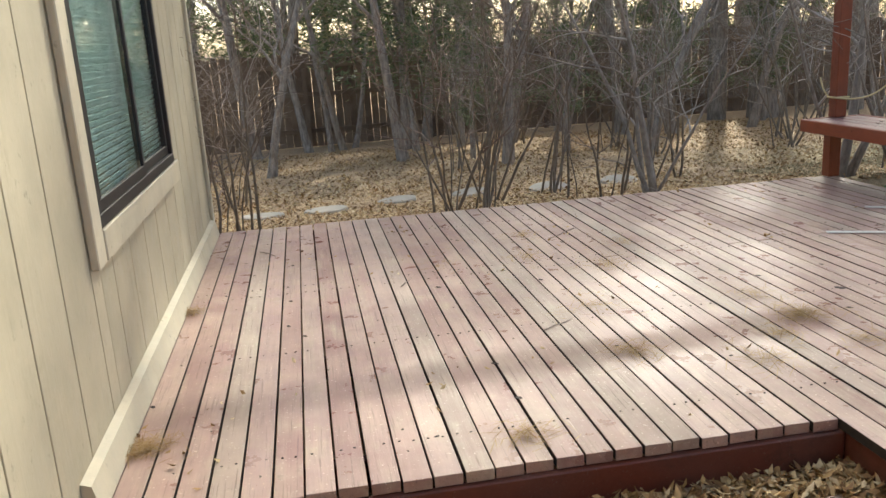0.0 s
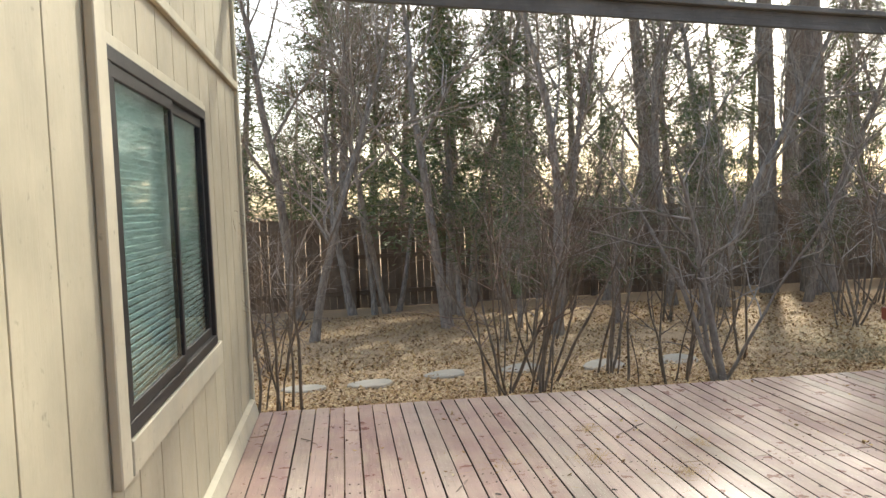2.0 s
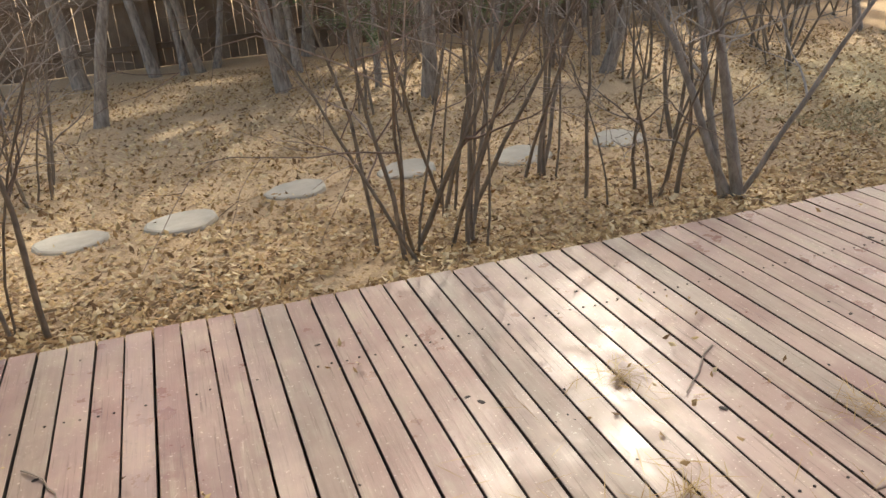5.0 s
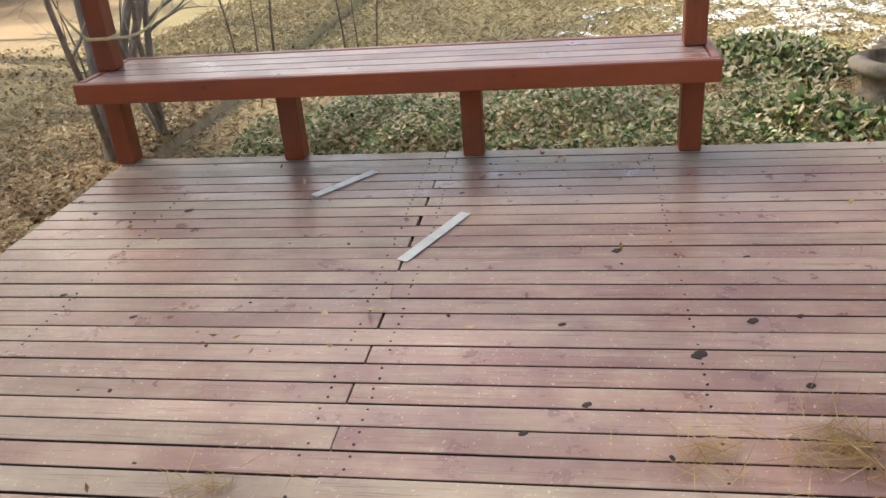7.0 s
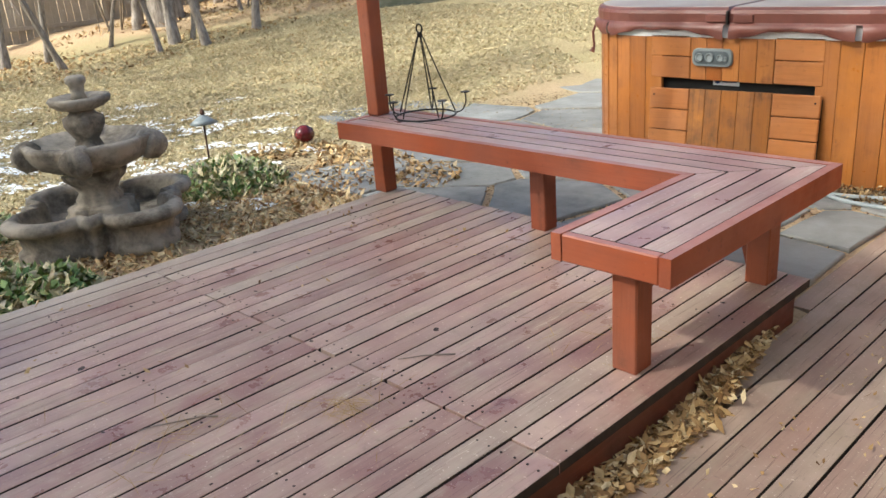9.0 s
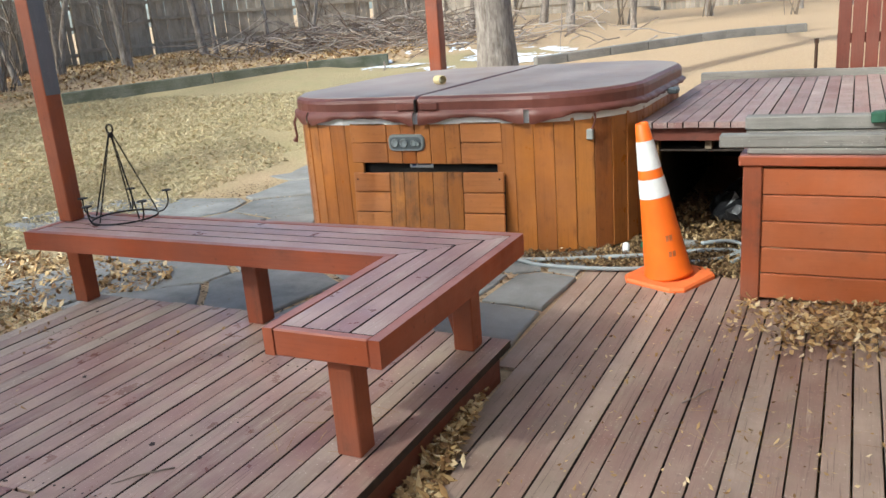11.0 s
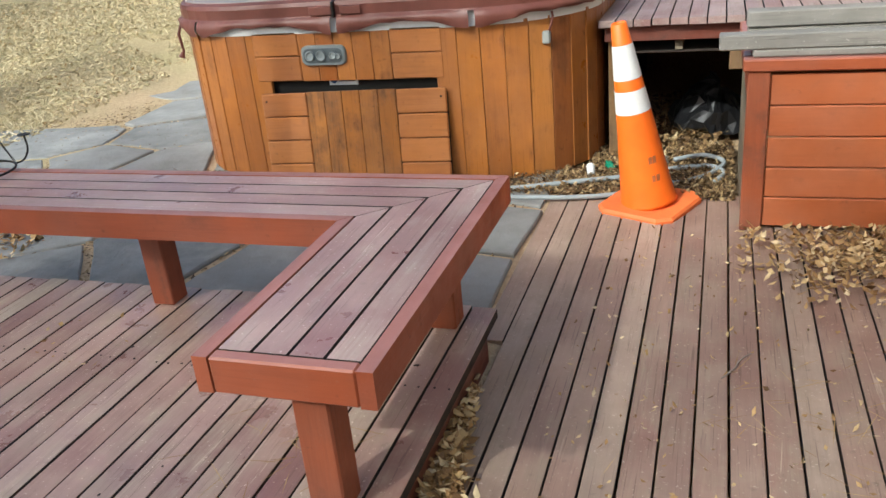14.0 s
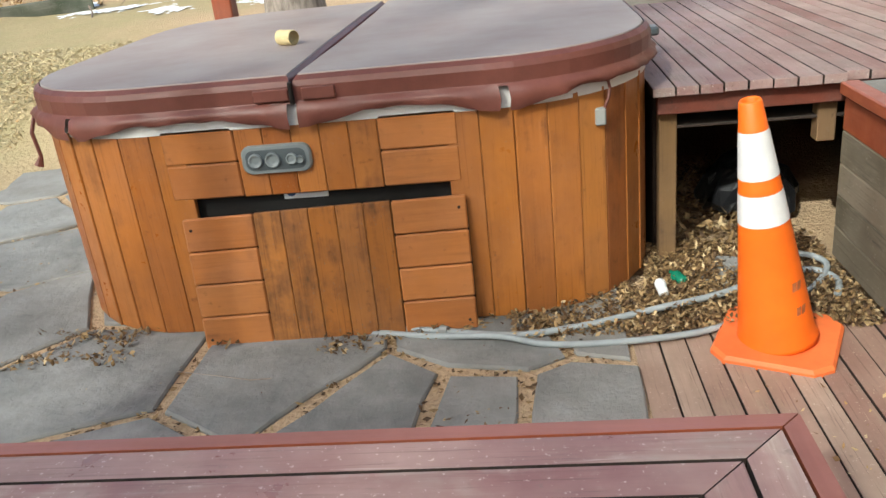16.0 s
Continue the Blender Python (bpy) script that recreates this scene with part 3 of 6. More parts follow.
# window
win = thing("window_1", pose(0, 0, 0), "dark aluminium sliding window with closed pale blinds", "window", kind="structure")
g = Geo()
for y0, y1, z0, z1 in ((WY0, WY1, WZ0, WZ0 + 0.045), (WY0, WY1, WZ1 - 0.045, WZ1), (WY0, WY0 + 0.04, WZ0 + 0.045, WZ1 - 0.045), (WY1 - 0.04, WY1, WZ0 + 0.045, WZ1 - 0.045)):
    g.box(-0.05, 0.028, y0, y1, z0, z1, 0.003)
part("window_frame", g, ALU, win)
MIDY = -2.17
for y0, y1, xo in ((WY0 + 0.04, MIDY + 0.025, 0.02), (MIDY - 0.02, WY1 - 0.04, 0.006)):
    g = Geo()
    a, b = WZ0 + 0.046, WZ1 - 0.046
    for u0, u1, v0, v1 in ((y0, y1, a, a + 0.04), (y0, y1, b - 0.04, b), (y0, y0 + 0.035, a + 0.04, b - 0.04), (y1 - 0.035, y1, a + 0.04, b - 0.04)):
        g.box(-0.012 + xo, 0.004 + xo, u0, u1, v0, v1, 0.002)
    sash = part("sash", g, ALU, win)
    pane = part("pane", Geo().box(-0.007 + xo, -0.003 + xo, y0 + 0.03, y1 - 0.03, a + 0.035, b - 0.035, 0.0005), GLASS, sash)
    pane.visible_shadow = False
blinds = thing("window_blind", pose(-0.028, 0, 0), "closed pale horizontal slat blinds behind the window", "blind")
slat_geo = Geo().box(-0.002, 0.002, WY0 + 0.03, WY1 - 0.03, -0.0135, 0.0135, 0.001, pose(0, 0, 0, 0, 30, 0))
slat = slat_geo.mesh("slat", BLIND)
for i in range(44):
    part("slat", slat, BLIND, blinds, at=pose(0, 0, WZ0 + 0.05 + i * 0.0235))
g = Geo().box(0.001, 0.03, WY0 - 0.11, WY0 - 0.002, 0.58, 1.90, 0.004)
tagged(part("window_trim", g, TRIM), "cream upright trim board beside the window", "trim", kind="structure")
g = Geo().box(0.001, 0.034, WY0 + 0.0, WY1 + 0.1, 0.585, WZ0 - 0.003, 0.004)
tagged(part("window_sill", g, TRIM), "cream sill board under the window", "trim", kind="structure")
g = Geo().box(0.001, 0.02, WY1 + 0.003, WY1 + 0.05, WZ0, WZ1 + 0.03, 0.003)
tagged(part("window_trim", g, TRIM), "cream narrow trim strip beside the window", "trim", kind="structure")
g = Geo().box(0.001, 0.02, WY0 - 0.0, WY1 + 0.002, WZ1 + 0.003, WZ1 + 0.04, 0.003)
tagged(part("window_trim", g, TRIM), "cream head trim above the window", "trim", kind="structure")

# house door beyond the upper deck
door = thing("door_1", pose(0, 0, 0.63), "plain white door with cream frame above the raised deck", "door", kind="structure")
part("door_leaf", Geo().box(-0.06, -0.02, DY0 + 0.06, DY1 - 0.06, 0.02, 2.0, 0.003), WHITE_DOOR, door)
g = Geo()
for y0, y1, z0, z1 in ((DY0, DY0 + 0.055, 0, 2.05), (DY1 - 0.055, DY1, 0, 2.05), (DY0 + 0.055, DY1 - 0.055, 2.0, 2.05)):
    g.box(-0.12, 0.05, y0, y1, z0, z1, 0.004)
part("door_frame", g, TRIM, door)
part("door_sill", Geo().box(-0.1, 0.11, DY0 - 0.02, DY1 + 0.02, 0.001, 0.035, 0.004), BIN_GREY, door, "grey metal door sill")

# ---- decks ----
PITCH, THICK = 0.0912, 0.036


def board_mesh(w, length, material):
    """One board: painted faces, near-black sides that put the gaps' shade into the colour."""
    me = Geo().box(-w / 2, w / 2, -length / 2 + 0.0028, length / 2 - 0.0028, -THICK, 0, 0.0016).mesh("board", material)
    me.materials.append(SHADE_DARK)
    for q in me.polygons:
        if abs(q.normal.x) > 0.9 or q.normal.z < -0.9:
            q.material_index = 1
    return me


def deck(name, label, x0, x1, spans, top, material, seed, pitch=PITCH, worn=None, share=0.0, worn_from=99.0):
    """Boards along y from x0 to x1; spans(x): the stretches of y that one board line is cut into."""
    d = thing(name, pose(0, 0, top), label, "deck", kind="structure")
    rng = random.Random(seed)
    cache = {}
    n = int((x1 - x0) / pitch + 0.5)
    for i in range(n):
        x = x0 + (i + 0.5) * pitch
        for a, b in spans(x, i):
            length = round(b - a, 2)
            coat = worn if worn and (x > worn_from or rng.random() < share) else material
            if (length, coat) not in cache:
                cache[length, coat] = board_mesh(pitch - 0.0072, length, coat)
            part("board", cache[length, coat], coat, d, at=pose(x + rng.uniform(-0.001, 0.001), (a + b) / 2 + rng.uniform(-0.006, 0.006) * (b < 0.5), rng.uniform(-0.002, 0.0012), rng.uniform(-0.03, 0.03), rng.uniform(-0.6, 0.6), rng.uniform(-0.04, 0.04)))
    return d


def main_spans(x, i):
    if x < 2.25:
        return [(-3.64, 0.0)]
    if i % 2 == 0:
        return [(-5.52, -3.93), (-3.93, -1.59), (-1.59, 0.0)] if i % 4 == 0 else [(-5.52, -1.59), (-1.59, 0.0)]
    return [(-5.52, -3.93), (-3.93, 0.0)]


deck("deck", "weathered red-brown painted deck of narrow boards", 0.0466, 4.72, main_spans, 0.0, DECK, 3, worn=DECK_WORN, share=0.13, worn_from=4.4)
deck("lower_deck", "worn brown painted lower deck of narrow boards", 0.073, 2.325, lambda x, i: [(-6.99, -5.53)] if x > 2.25 else [(-6.99, -4.7)] if x > 2.13 else [(-7.02 if x > 1.42 else -6.68, -3.82)], -0.139, DECK_LOW, 5, 0.0938, worn=DECK_WORN, share=0.05)


def up_spans(x, i):
    return [(-10.1, -7.53)] if x > 1.45 else [(-10.1, -7.56)]


deck("upper_deck", "faded grey-red raised deck beside the hot tub", 0.06, 2.14, up_spans, 0.63, DECK_UP, 7)


def rim(name, pieces, label, mat):
    for x0, x1, y0, y1, z0, z1 in pieces:
        tagged(part(name, Geo().box(x0, x1, y0, y1, z0, z1, 0.004), mat), label, "trim", kind="structure")


rim("deck_fascia", ((2.253, 2.29, -5.42, -3.62, -0.22, -0.0385), (0.03, 2.25, -3.655, -3.62, -0.19, -0.039)), "dark red painted fascia under the deck edge", FASCIA)
rim("deck_fascia", ((0.03, 4.72, -0.04, -0.005, -0.2, -0.039), (4.69, 4.725, -5.5, -0.05, -0.2, -0.039), (2.36, 4.68, -5.5, -5.47, -0.2, -0.039)), "brown fascia board under the deck edge", FASCIA)
tagged(part("edge_board", Geo().box(0.006, 0.043, -3.63, -0.002, -0.036, 0.0, 0.003), DECK), "narrow filler board along the wall", "board", kind="structure")
rim("deck_joist", ((2.09, 2.125, -5.54, -3.82, -0.26, -0.176),), "dark timber edge under the lower deck", FASCIA)
g = Geo()
for yy in (-0.5, -1.5, -2.5, -3.4):
    g.box(0.05, 4.68, yy - 0.02, yy + 0.02, -0.13, -0.039, 0.002)
for yy in (-4.2, -5.0):
    g.box(2.34, 4.68, yy - 0.02, yy + 0.02, -0.13, -0.039, 0.002)
tagged(part("deck_joist", g, FASCIA), "dark timber joists under the deck boards", "joist", kind="structure")

# upper deck frame
updk = thing("deck_frame", pose(0, 0, 0), "dark timber frame under the raised deck", "deck frame", kind="structure")
part("rim_joist", Geo().box(0.06, 2.13, -7.62, -7.58, 0.51, 0.592, 0.004), FASCIA, updk, "dark stained timber joist")
part("rim_joist", Geo().box(0.06, 2.13, -10.1, -10.06, 0.45, 0.592, 0.004), GREY_WOOD, updk)
for px, py in ((2.08, -7.665), (1.46, -7.665), (2.09, -9.95), (1.0, -9.95), (0.12, -9.95)):
    part("post", Geo().box(px - 0.036, px + 0.036, py - 0.036, py + 0.036, 0.34 if px == 1.46 else -0.19, 0.49 if py < -9 else 0.592, 0.004), BROWN_TIMBER, updk, "weathered brown timber post")
for xx in (0.5, 1.0, 1.75):
    part("joist", Geo().box(xx - 0.02, xx + 0.02, -10.05, -7.63, 0.45, 0.59, 0.003), GREY_WOOD_Y, updk)
# unseen side skirt and sheet added to keep light out from under the deck
part("side_skirt", Geo().box(2.095, 2.128, -10.1, -7.72, -0.19, 0.59, 0.004), SHADE_DARK, updk)
part("under_sheet", Geo().box(0.08, 2.09, -10.05, -7.64, 0.436, 0.447, 0.002), SHADE_DARK, updk, "added dark sheet that blocks light under the joists")
# near-black colour on the back skirt deepens the shade under the deck
part("back_skirt", Geo().box(0.06, 2.13, -10.14, -10.105, -0.15, 0.59, 0.004), SHADE_DARK, updk)

# ---- benches and posts ----


def leg(parent, x, y, z0, z1, mat=RED_Z):
    part("leg", Geo().box(x - 0.046, x + 0.046, y - 0.046, y + 0.046, z0, z1, 0.005), mat, parent)


def shade_sided(geo, coat):
    """A seat plank with near-black sides that paint the shade of the gaps."""
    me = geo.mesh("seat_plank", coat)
    me.materials.append(SHADE_DARK)
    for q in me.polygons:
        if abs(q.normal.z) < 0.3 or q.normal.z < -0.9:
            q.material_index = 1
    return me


BZ = 0.45
bench = thing("bench", pose(4.665, -1.37, 0), "long red painted wooden bench with weathered plank seat", "bench")
bx0, bx1, by0, by1 = -0.255, 0.255, -1.375, 1.38
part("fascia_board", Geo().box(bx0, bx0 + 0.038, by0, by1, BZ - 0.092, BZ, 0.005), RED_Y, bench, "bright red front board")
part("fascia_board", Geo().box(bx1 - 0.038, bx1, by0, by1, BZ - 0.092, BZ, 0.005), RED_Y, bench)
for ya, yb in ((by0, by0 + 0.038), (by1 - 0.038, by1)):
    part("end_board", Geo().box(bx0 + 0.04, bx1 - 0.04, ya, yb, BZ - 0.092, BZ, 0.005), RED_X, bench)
for i in range(4):
    a = bx0 + 0.043 + i * 0.1065
    part("seat_plank", shade_sided(Geo().box(a, a + 0.099, by0 + 0.042, by1 - 0.042, BZ - 0.042, BZ - 0.002, 0.003), BENCH_TOP), BENCH_TOP, bench)
for yy in (1.345, 0.492, -0.353, -1.3):
    leg(bench, 0, yy, 0.0, BZ - 0.043)


def pergola_post(x, y, z0, z1, label):
    p = part("post", Geo().box(-0.046, 0.046, -0.046, 0.046, 0, z1 - z0, 0.006), RED_Z, at=pose(x, y, z0))
    return tagged(p, label, "post", "pergola posts")


pergola_post(4.69, -0.03, BZ + 0.001, 2.34, "red painted timber post rising from the bench")
pergola_post(4.69, -2.67, BZ + 0.001, 2.62, "red painted timber post rising from the bench")
corner_post = pergola_post(4.70, -5.44, BZ + 0.001, 2.62, "red painted timber post rising from the corner bench")
part("grey_patch", Geo().box(-0.0485, -0.0465, -0.045, 0.045, 0.66, 2.16, 0.0005), GREY_POST, corner_post, "grey upper face")

# corner bench: one arm along y, one along x, mitred
cb = thing("corner_bench", pose(2.19, -5.605, 0), "L-shaped red painted bench with weathered plank seat", "bench")
W = 0.43
LX, LY = 2.56, 1.215


strips = [(0.0, 0.038), (0.0435, 0.1225), (0.131, 0.211), (0.219, 0.299), (0.3075, 0.3865), (0.392, 0.43)]
for k, (a, b) in enumerate(strips):
    edge = k in (0, 5)
    for along in (True, False):
        pts = ([(a + 0.002, a), (LX - (0 if edge else 0.042), a), (LX - (0 if edge else 0.042), b), (b + 0.002, b)] if along
               else [(a, a + 0.002), (b, b + 0.002), (b, LY - (0 if edge else 0.042)), (a, LY - (0 if edge else 0.042))])
        q = Geo().prism(pts, BZ - (0.092 if edge else 0.042), BZ - (0.0 if edge else 0.002), 0.0)
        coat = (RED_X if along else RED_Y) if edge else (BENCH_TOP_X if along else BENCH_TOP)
        part("fascia_board" if edge else "seat_plank", q if edge else shade_sided(q, coat), coat, cb, "red front board" if edge else "")
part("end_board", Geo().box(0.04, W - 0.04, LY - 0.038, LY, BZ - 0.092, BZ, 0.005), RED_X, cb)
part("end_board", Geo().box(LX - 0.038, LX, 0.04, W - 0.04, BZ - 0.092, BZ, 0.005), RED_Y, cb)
for lx, ly in ((2.51, 0.165), (1.30, 0.19), (0.195, 1.11), (0.19, 0.215)):
    leg(cb, lx, ly, 0.0, BZ - 0.043)
part("brace", Geo().prism([(0, 0.03), (0.1, 0.4), (0, 0.4)], -0.02, 0.02).mesh("brace", RED_Z), RED_Z, cb, "tapered timber brace", at=pose(0.238, 0.215, 0.0, 90, 0, 0))

# sloping beam from the wall corner to the post
beam = thing("pergola_beam", look((0.0, -0.02, 2.68), (4.74, -0.02, 2.335)) @ pose(0, 0, 0), "weathered grey timber beam over the deck edge", "beam")
beam.matrix_basis = Matrix.Translation((0.03, -0.02, 2.675)) @ pose(0, 0, 0, 0, math.degrees(math.atan2(0.34, 4.65)), 0)
part("beam", Geo().box(0, 4.76, -0.02, 0.02, 0, 0.105, 0.004), BEAM_GREY, beam)
part("cap_board", Geo().box(0, 4.78, -0.07, 0.05, 0.106, 0.14, 0.004), GREY_WOOD, beam, "paler grey cap board")

# ---- hot tub ----
TX0, TX1, TY0, TY1, TR = 2.16, 4.66, -9.45, -7.14, 0.62


def rounded(inset, n=10, r=TR):
    """The tub's outline, counter-clockwise, drawn in by inset."""
    x0, x1, y0, y1 = TX0 + inset, TX1 - inset, TY0 + inset, TY1 - inset
    rr = max(0.05, r - inset)
    pts = []
    for cx, cy, a0 in ((x1 - rr, y1 - rr, 0), (x0 + rr, y1 - rr, 90), (x0 + rr, y0 + rr, 180), (x1 - rr, y0 + rr, 270)):
        for i in range(n + 1):
            a = radians(a0 + 90 * i / n)
            pts.append((cx + rr * math.cos(a), cy + rr * math.sin(a)))
    return pts


tub = thing("hot_tub", pose(0, 0, -0.13), "cedar-clad hot tub with faded brown vinyl cover", "hot tub")
part("shell", Geo().prism(rounded(0.045), 0.0, 0.86), DARK, tub, "inner shell coloured as an unlit hollow")
part("rim", Geo().prism(rounded(-0.004), 0.824, 0.905, 0.01), ACRYLIC, tub, "white acrylic rim")
# upright staves round the cabinet
outline = rounded(0.012, 14)
walkway = []
for p, q in zip(outline, outline[1:] + outline[:1]):
    walkway.append((p, q, math.hypot(q[0] - p[0], q[1] - p[1])))
total = sum(w[2] for w in walkway)


def along(s):
    s %= total
    for p, q, d in walkway:
        if s <= d:
            return Vector((p[0] + (q[0] - p[0]) * s / d, p[1] + (q[1] - p[1]) * s / d, 0)), Vector((q[0] - p[0], q[1] - p[1], 0)).normalized()
        s -= d
    return Vector((*walkway[0][0], 0)), Vector((1, 0, 0))


count = 70
step = total / count
stave = {}
for i in range(count):
    p, d = along((i + 0.5) * step)
    front = abs(p.y - (TY1 - 0.012)) < 0.004 and 2.93 < p.x < 3.93
    if front:
        continue
    me = stave.get("s") or Geo().box(-step / 2 + 0.0006, step / 2 - 0.0006, -0.012, 0.012, 0.012, 0.84, 0.0028).mesh("stave", CEDAR)
    stave["s"] = me
    part("stave", me, CEDAR, tub, at=pose(p.x, p.y, 0, 0, 0, math.degrees(math.atan2(d.y, d.x))))
# front panel: staves and louvres above a slot, a door leaning below it
FY = TY1 + 0.002
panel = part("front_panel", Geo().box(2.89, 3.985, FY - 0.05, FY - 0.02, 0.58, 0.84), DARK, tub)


def facing(parent, z0, z1, y, rows, x_from, x_to, centre=CEDAR):
    span = x_to - x_from
    left, right = x_from + span * 0.262, x_from + span * 0.745
    h = (z1 - z0) / rows
    for a, b in ((x_from, left), (right, x_to)):
        for r in range(rows):
            part("louvre", Geo().box(a + 0.002, b - 0.002, y - 0.012, y + 0.008, z0 + r * h + 0.002, z0 + (r + 1) * h - 0.002, 0.006), CEDAR_X, parent)
    n = 5
    for k in range(n):
        a, b = left + (right - left) * k / n, left + (right - left) * (k + 1) / n
        part("stave", Geo().box(a + 0.001, b - 0.001, y - 0.012, y + 0.006, z0, z1, 0.003), centre, parent)


facing(panel, 0.568, 0.84, FY - 0.006, 2, 2.89, 3.985)
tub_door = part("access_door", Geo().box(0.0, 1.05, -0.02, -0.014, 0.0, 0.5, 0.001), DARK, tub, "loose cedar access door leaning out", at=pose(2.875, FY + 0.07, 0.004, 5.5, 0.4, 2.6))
facing(tub_door, 0.0, 0.525, 0.0, 4, 0.0, 1.06, CEDAR_STAIN)
for sx, sz in ((0.03, 0.48), (1.03, 0.48), (0.03, 0.04), (1.03, 0.04)):
    part("screw", Geo().lathe([(0.006, 0), (0.006, 0.002)], 8), IRON, tub_door, at=pose(sx, 0.008, sz, -90, 0, 0))
# cover in two halves
for sgn in (0, 1):
    half = []
    for p in rounded(-0.03, 10):
        half.append((max(p[0], 3.458) if sgn else min(p[0], 3.452), p[1]))
    keep = [half[0]]
    for p in half[1:]:
        if math.hypot(p[0] - keep[-1][0], p[1] - keep[-1][1]) > 1e-4:
            keep.append(p)
    q = Geo()
    n = len(keep)
    cx, cy = sum(p[0] for p in keep) / n, sum(p[1] for p in keep) / n
    rings = []
    for ins, z in ((0.0, 0.906), (0.006, 0.915), (0.004, 0.965), (0.012, 0.985), (0.035, 0.999)):
        rings.append([(p[0] - (p[0] - cx) / max(0.3, math.hypot(p[0] - cx, p[1] - cy)) * ins, p[1] - (p[1] - cy) / max(0.3, math.hypot(p[0] - cx, p[1] - cy)) * ins, z) for p in keep])
    verts = [v for r in rings for v in r]
    faces = [(j * n + i, j * n + (i + 1) % n, (j + 1) * n + (i + 1) % n, (j + 1) * n + i) for j in range(4) for i in range(n)]
    q.add(verts, faces + [tuple(range(n - 1, -1, -1))])
    cover = part("cover_half", q, VINYL, tub, "brown vinyl cover edge", smooth=False)
    top = Geo()
    top.prism([(p[0] - (p[0] - cx) / max(0.3, math.hypot(p[0] - cx, p[1] - cy)) * 0.04, p[1] - (p[1] - cy) / max(0.3, math.hypot(p[0] - cx, p[1] - cy)) * 0.04) for p in keep], 0.99, 1.003, 0.004)
    part("cover_top", top, VINYL_TOP, cover, "sun-bleached tan vinyl top")
# hanging skirt, sagging between its corners
sk = Geo()
ring = rounded(-0.026, 16)
pts = ring
N = 260
full = sum(math.hypot(b[0] - a[0], b[1] - a[1]) for a, b in zip(pts, pts[1:] + pts[:1]))
seg = [(a, b, math.hypot(b[0] - a[0], b[1] - a[1])) for a, b in zip(pts, pts[1:] + pts[:1])]


def on_ring(s):
    s %= full
    for a, b, d in seg:
        if s <= d and d > 0:
            return a[0] + (b[0] - a[0]) * s / d, a[1] + (b[1] - a[1]) * s / d
        s -= d
    return seg[0][0]


for i in range(N + 1):
    x, y = on_ring(full * i / N)
    fold = 0.006 * math.sin(i * 0.9) + 0.004 * math.sin(i * 2.3)
    # flap corners hang lower and the hem swings between them
    hem = min(abs(x - c) for c in (2.69, 2.745, 3.42, 3.49, 4.3, 4.36)) if y > TY1 - 0.3 else 0.4
    low = 0.818 + min(0.05, hem * 0.22) + 0.003 * math.sin(i * 1.3)
    k = 0.014 + fold
    cx, cy = (TX0 + TX1) / 2, (TY0 + TY1) / 2
    ux, uy = (x - cx), (y - cy)
    d = math.hypot(ux, uy)
    ux, uy = ux / d, uy / d
    sk.v += [(x, y, 0.912), (x + ux * k, y + uy * k, 0.9), (x + ux * (k + 0.012), y + uy * (k + 0.012), 0.5 * low + 0.452), (x + ux * (0.012 - fold), y + uy * (0.012 - fold), low)]
for i in range(N):
    x, y = on_ring(full * (i + 0.5) / N)
    if y > TY1 - 0.3 and min(abs(x - c) for c in (2.717, 3.455, 4.33)) < 0.02:
        continue
    for j in range(3):
        sk.f.append((i * 4 + j, (i + 1) * 4 + j, (i + 1) * 4 + 4 - 3 + j, i * 4 + j + 1))
skirt = part("cover_skirt", sk, VINYL, tub, "brown vinyl skirt hanging in folds", smooth=True)
for cx, w in ((3.53, 0.13), (3.36, 0.12)):
    part("strap", Geo().box(cx - w / 2, cx + w / 2, TY1 + 0.028, TY1 + 0.04, 0.918, 0.962, 0.004), VINYL, tub)
part("buckle", Geo().box(3.448, 3.462, TY1 + 0.03, TY1 + 0.05, 0.905, 0.985, 0.003), IRON, tub, "dark metal hinge strap end")
# control panel
plate = []
for qx, qy, a0 in ((0.095, 0.018, 0), (-0.095, 0.018, 90), (-0.095, -0.018, 180), (0.095, -0.018, 270)):
    plate += [(qx + 0.035 * math.cos(radians(a0 + 15 * i)), qy + 0.035 * math.sin(radians(a0 + 15 * i))) for i in range(7)]
ctrl = part("control_panel", Geo().prism(plate, 0.0, 0.02, 0.007), PLASTIC, tub, "grey plastic control panel with round knobs", at=pose(3.557, FY, 0.708, -90, 0, 0))
part("panel_inset", Geo().prism([(x * 0.86, y * 0.72) for x, y in plate], 0.0205, 0.022), PLASTIC_DK, ctrl)
for kx, kr in ((0.075, 0.027), (0.01, 0.029), (-0.06, 0.021), (-0.09, 0.015)):
    part("knob", Geo().lathe([(kr, 0), (kr, 0.007), (kr * 0.86, 0.011), (kr * 0.74, 0.009), (kr * 0.62, 0.004), (kr * 0.3, 0.005)], 20), PLASTIC, ctrl, at=pose(kx, 0.004 * (kr < 0.02), 0.0222), smooth=True)
lab = part("label_plate", Geo().box(3.40, 3.57, FY - 0.045, FY - 0.04, 0.535, 0.6, 0.001), LABEL_WHITE, tub, "white maker's label in the gap")
part("label_mark", Geo().lathe([(0.02, 0), (0.02, 0.002)], 16), LABEL_BLUE, lab, at=pose(3.54, FY - 0.04, 0.565, -90, 0, 0))
part("label_bar", Geo().box(3.415, 3.51, FY - 0.04, FY - 0.038, 0.555, 0.575, 0.0005), LABEL_BLUE, lab)
part("latch", Geo().box(2.36, 2.40, -7.295, -7.262, 0.70, 0.765, 0.006, None), BIN_GREY, tub, "grey plastic latch on a red cord")
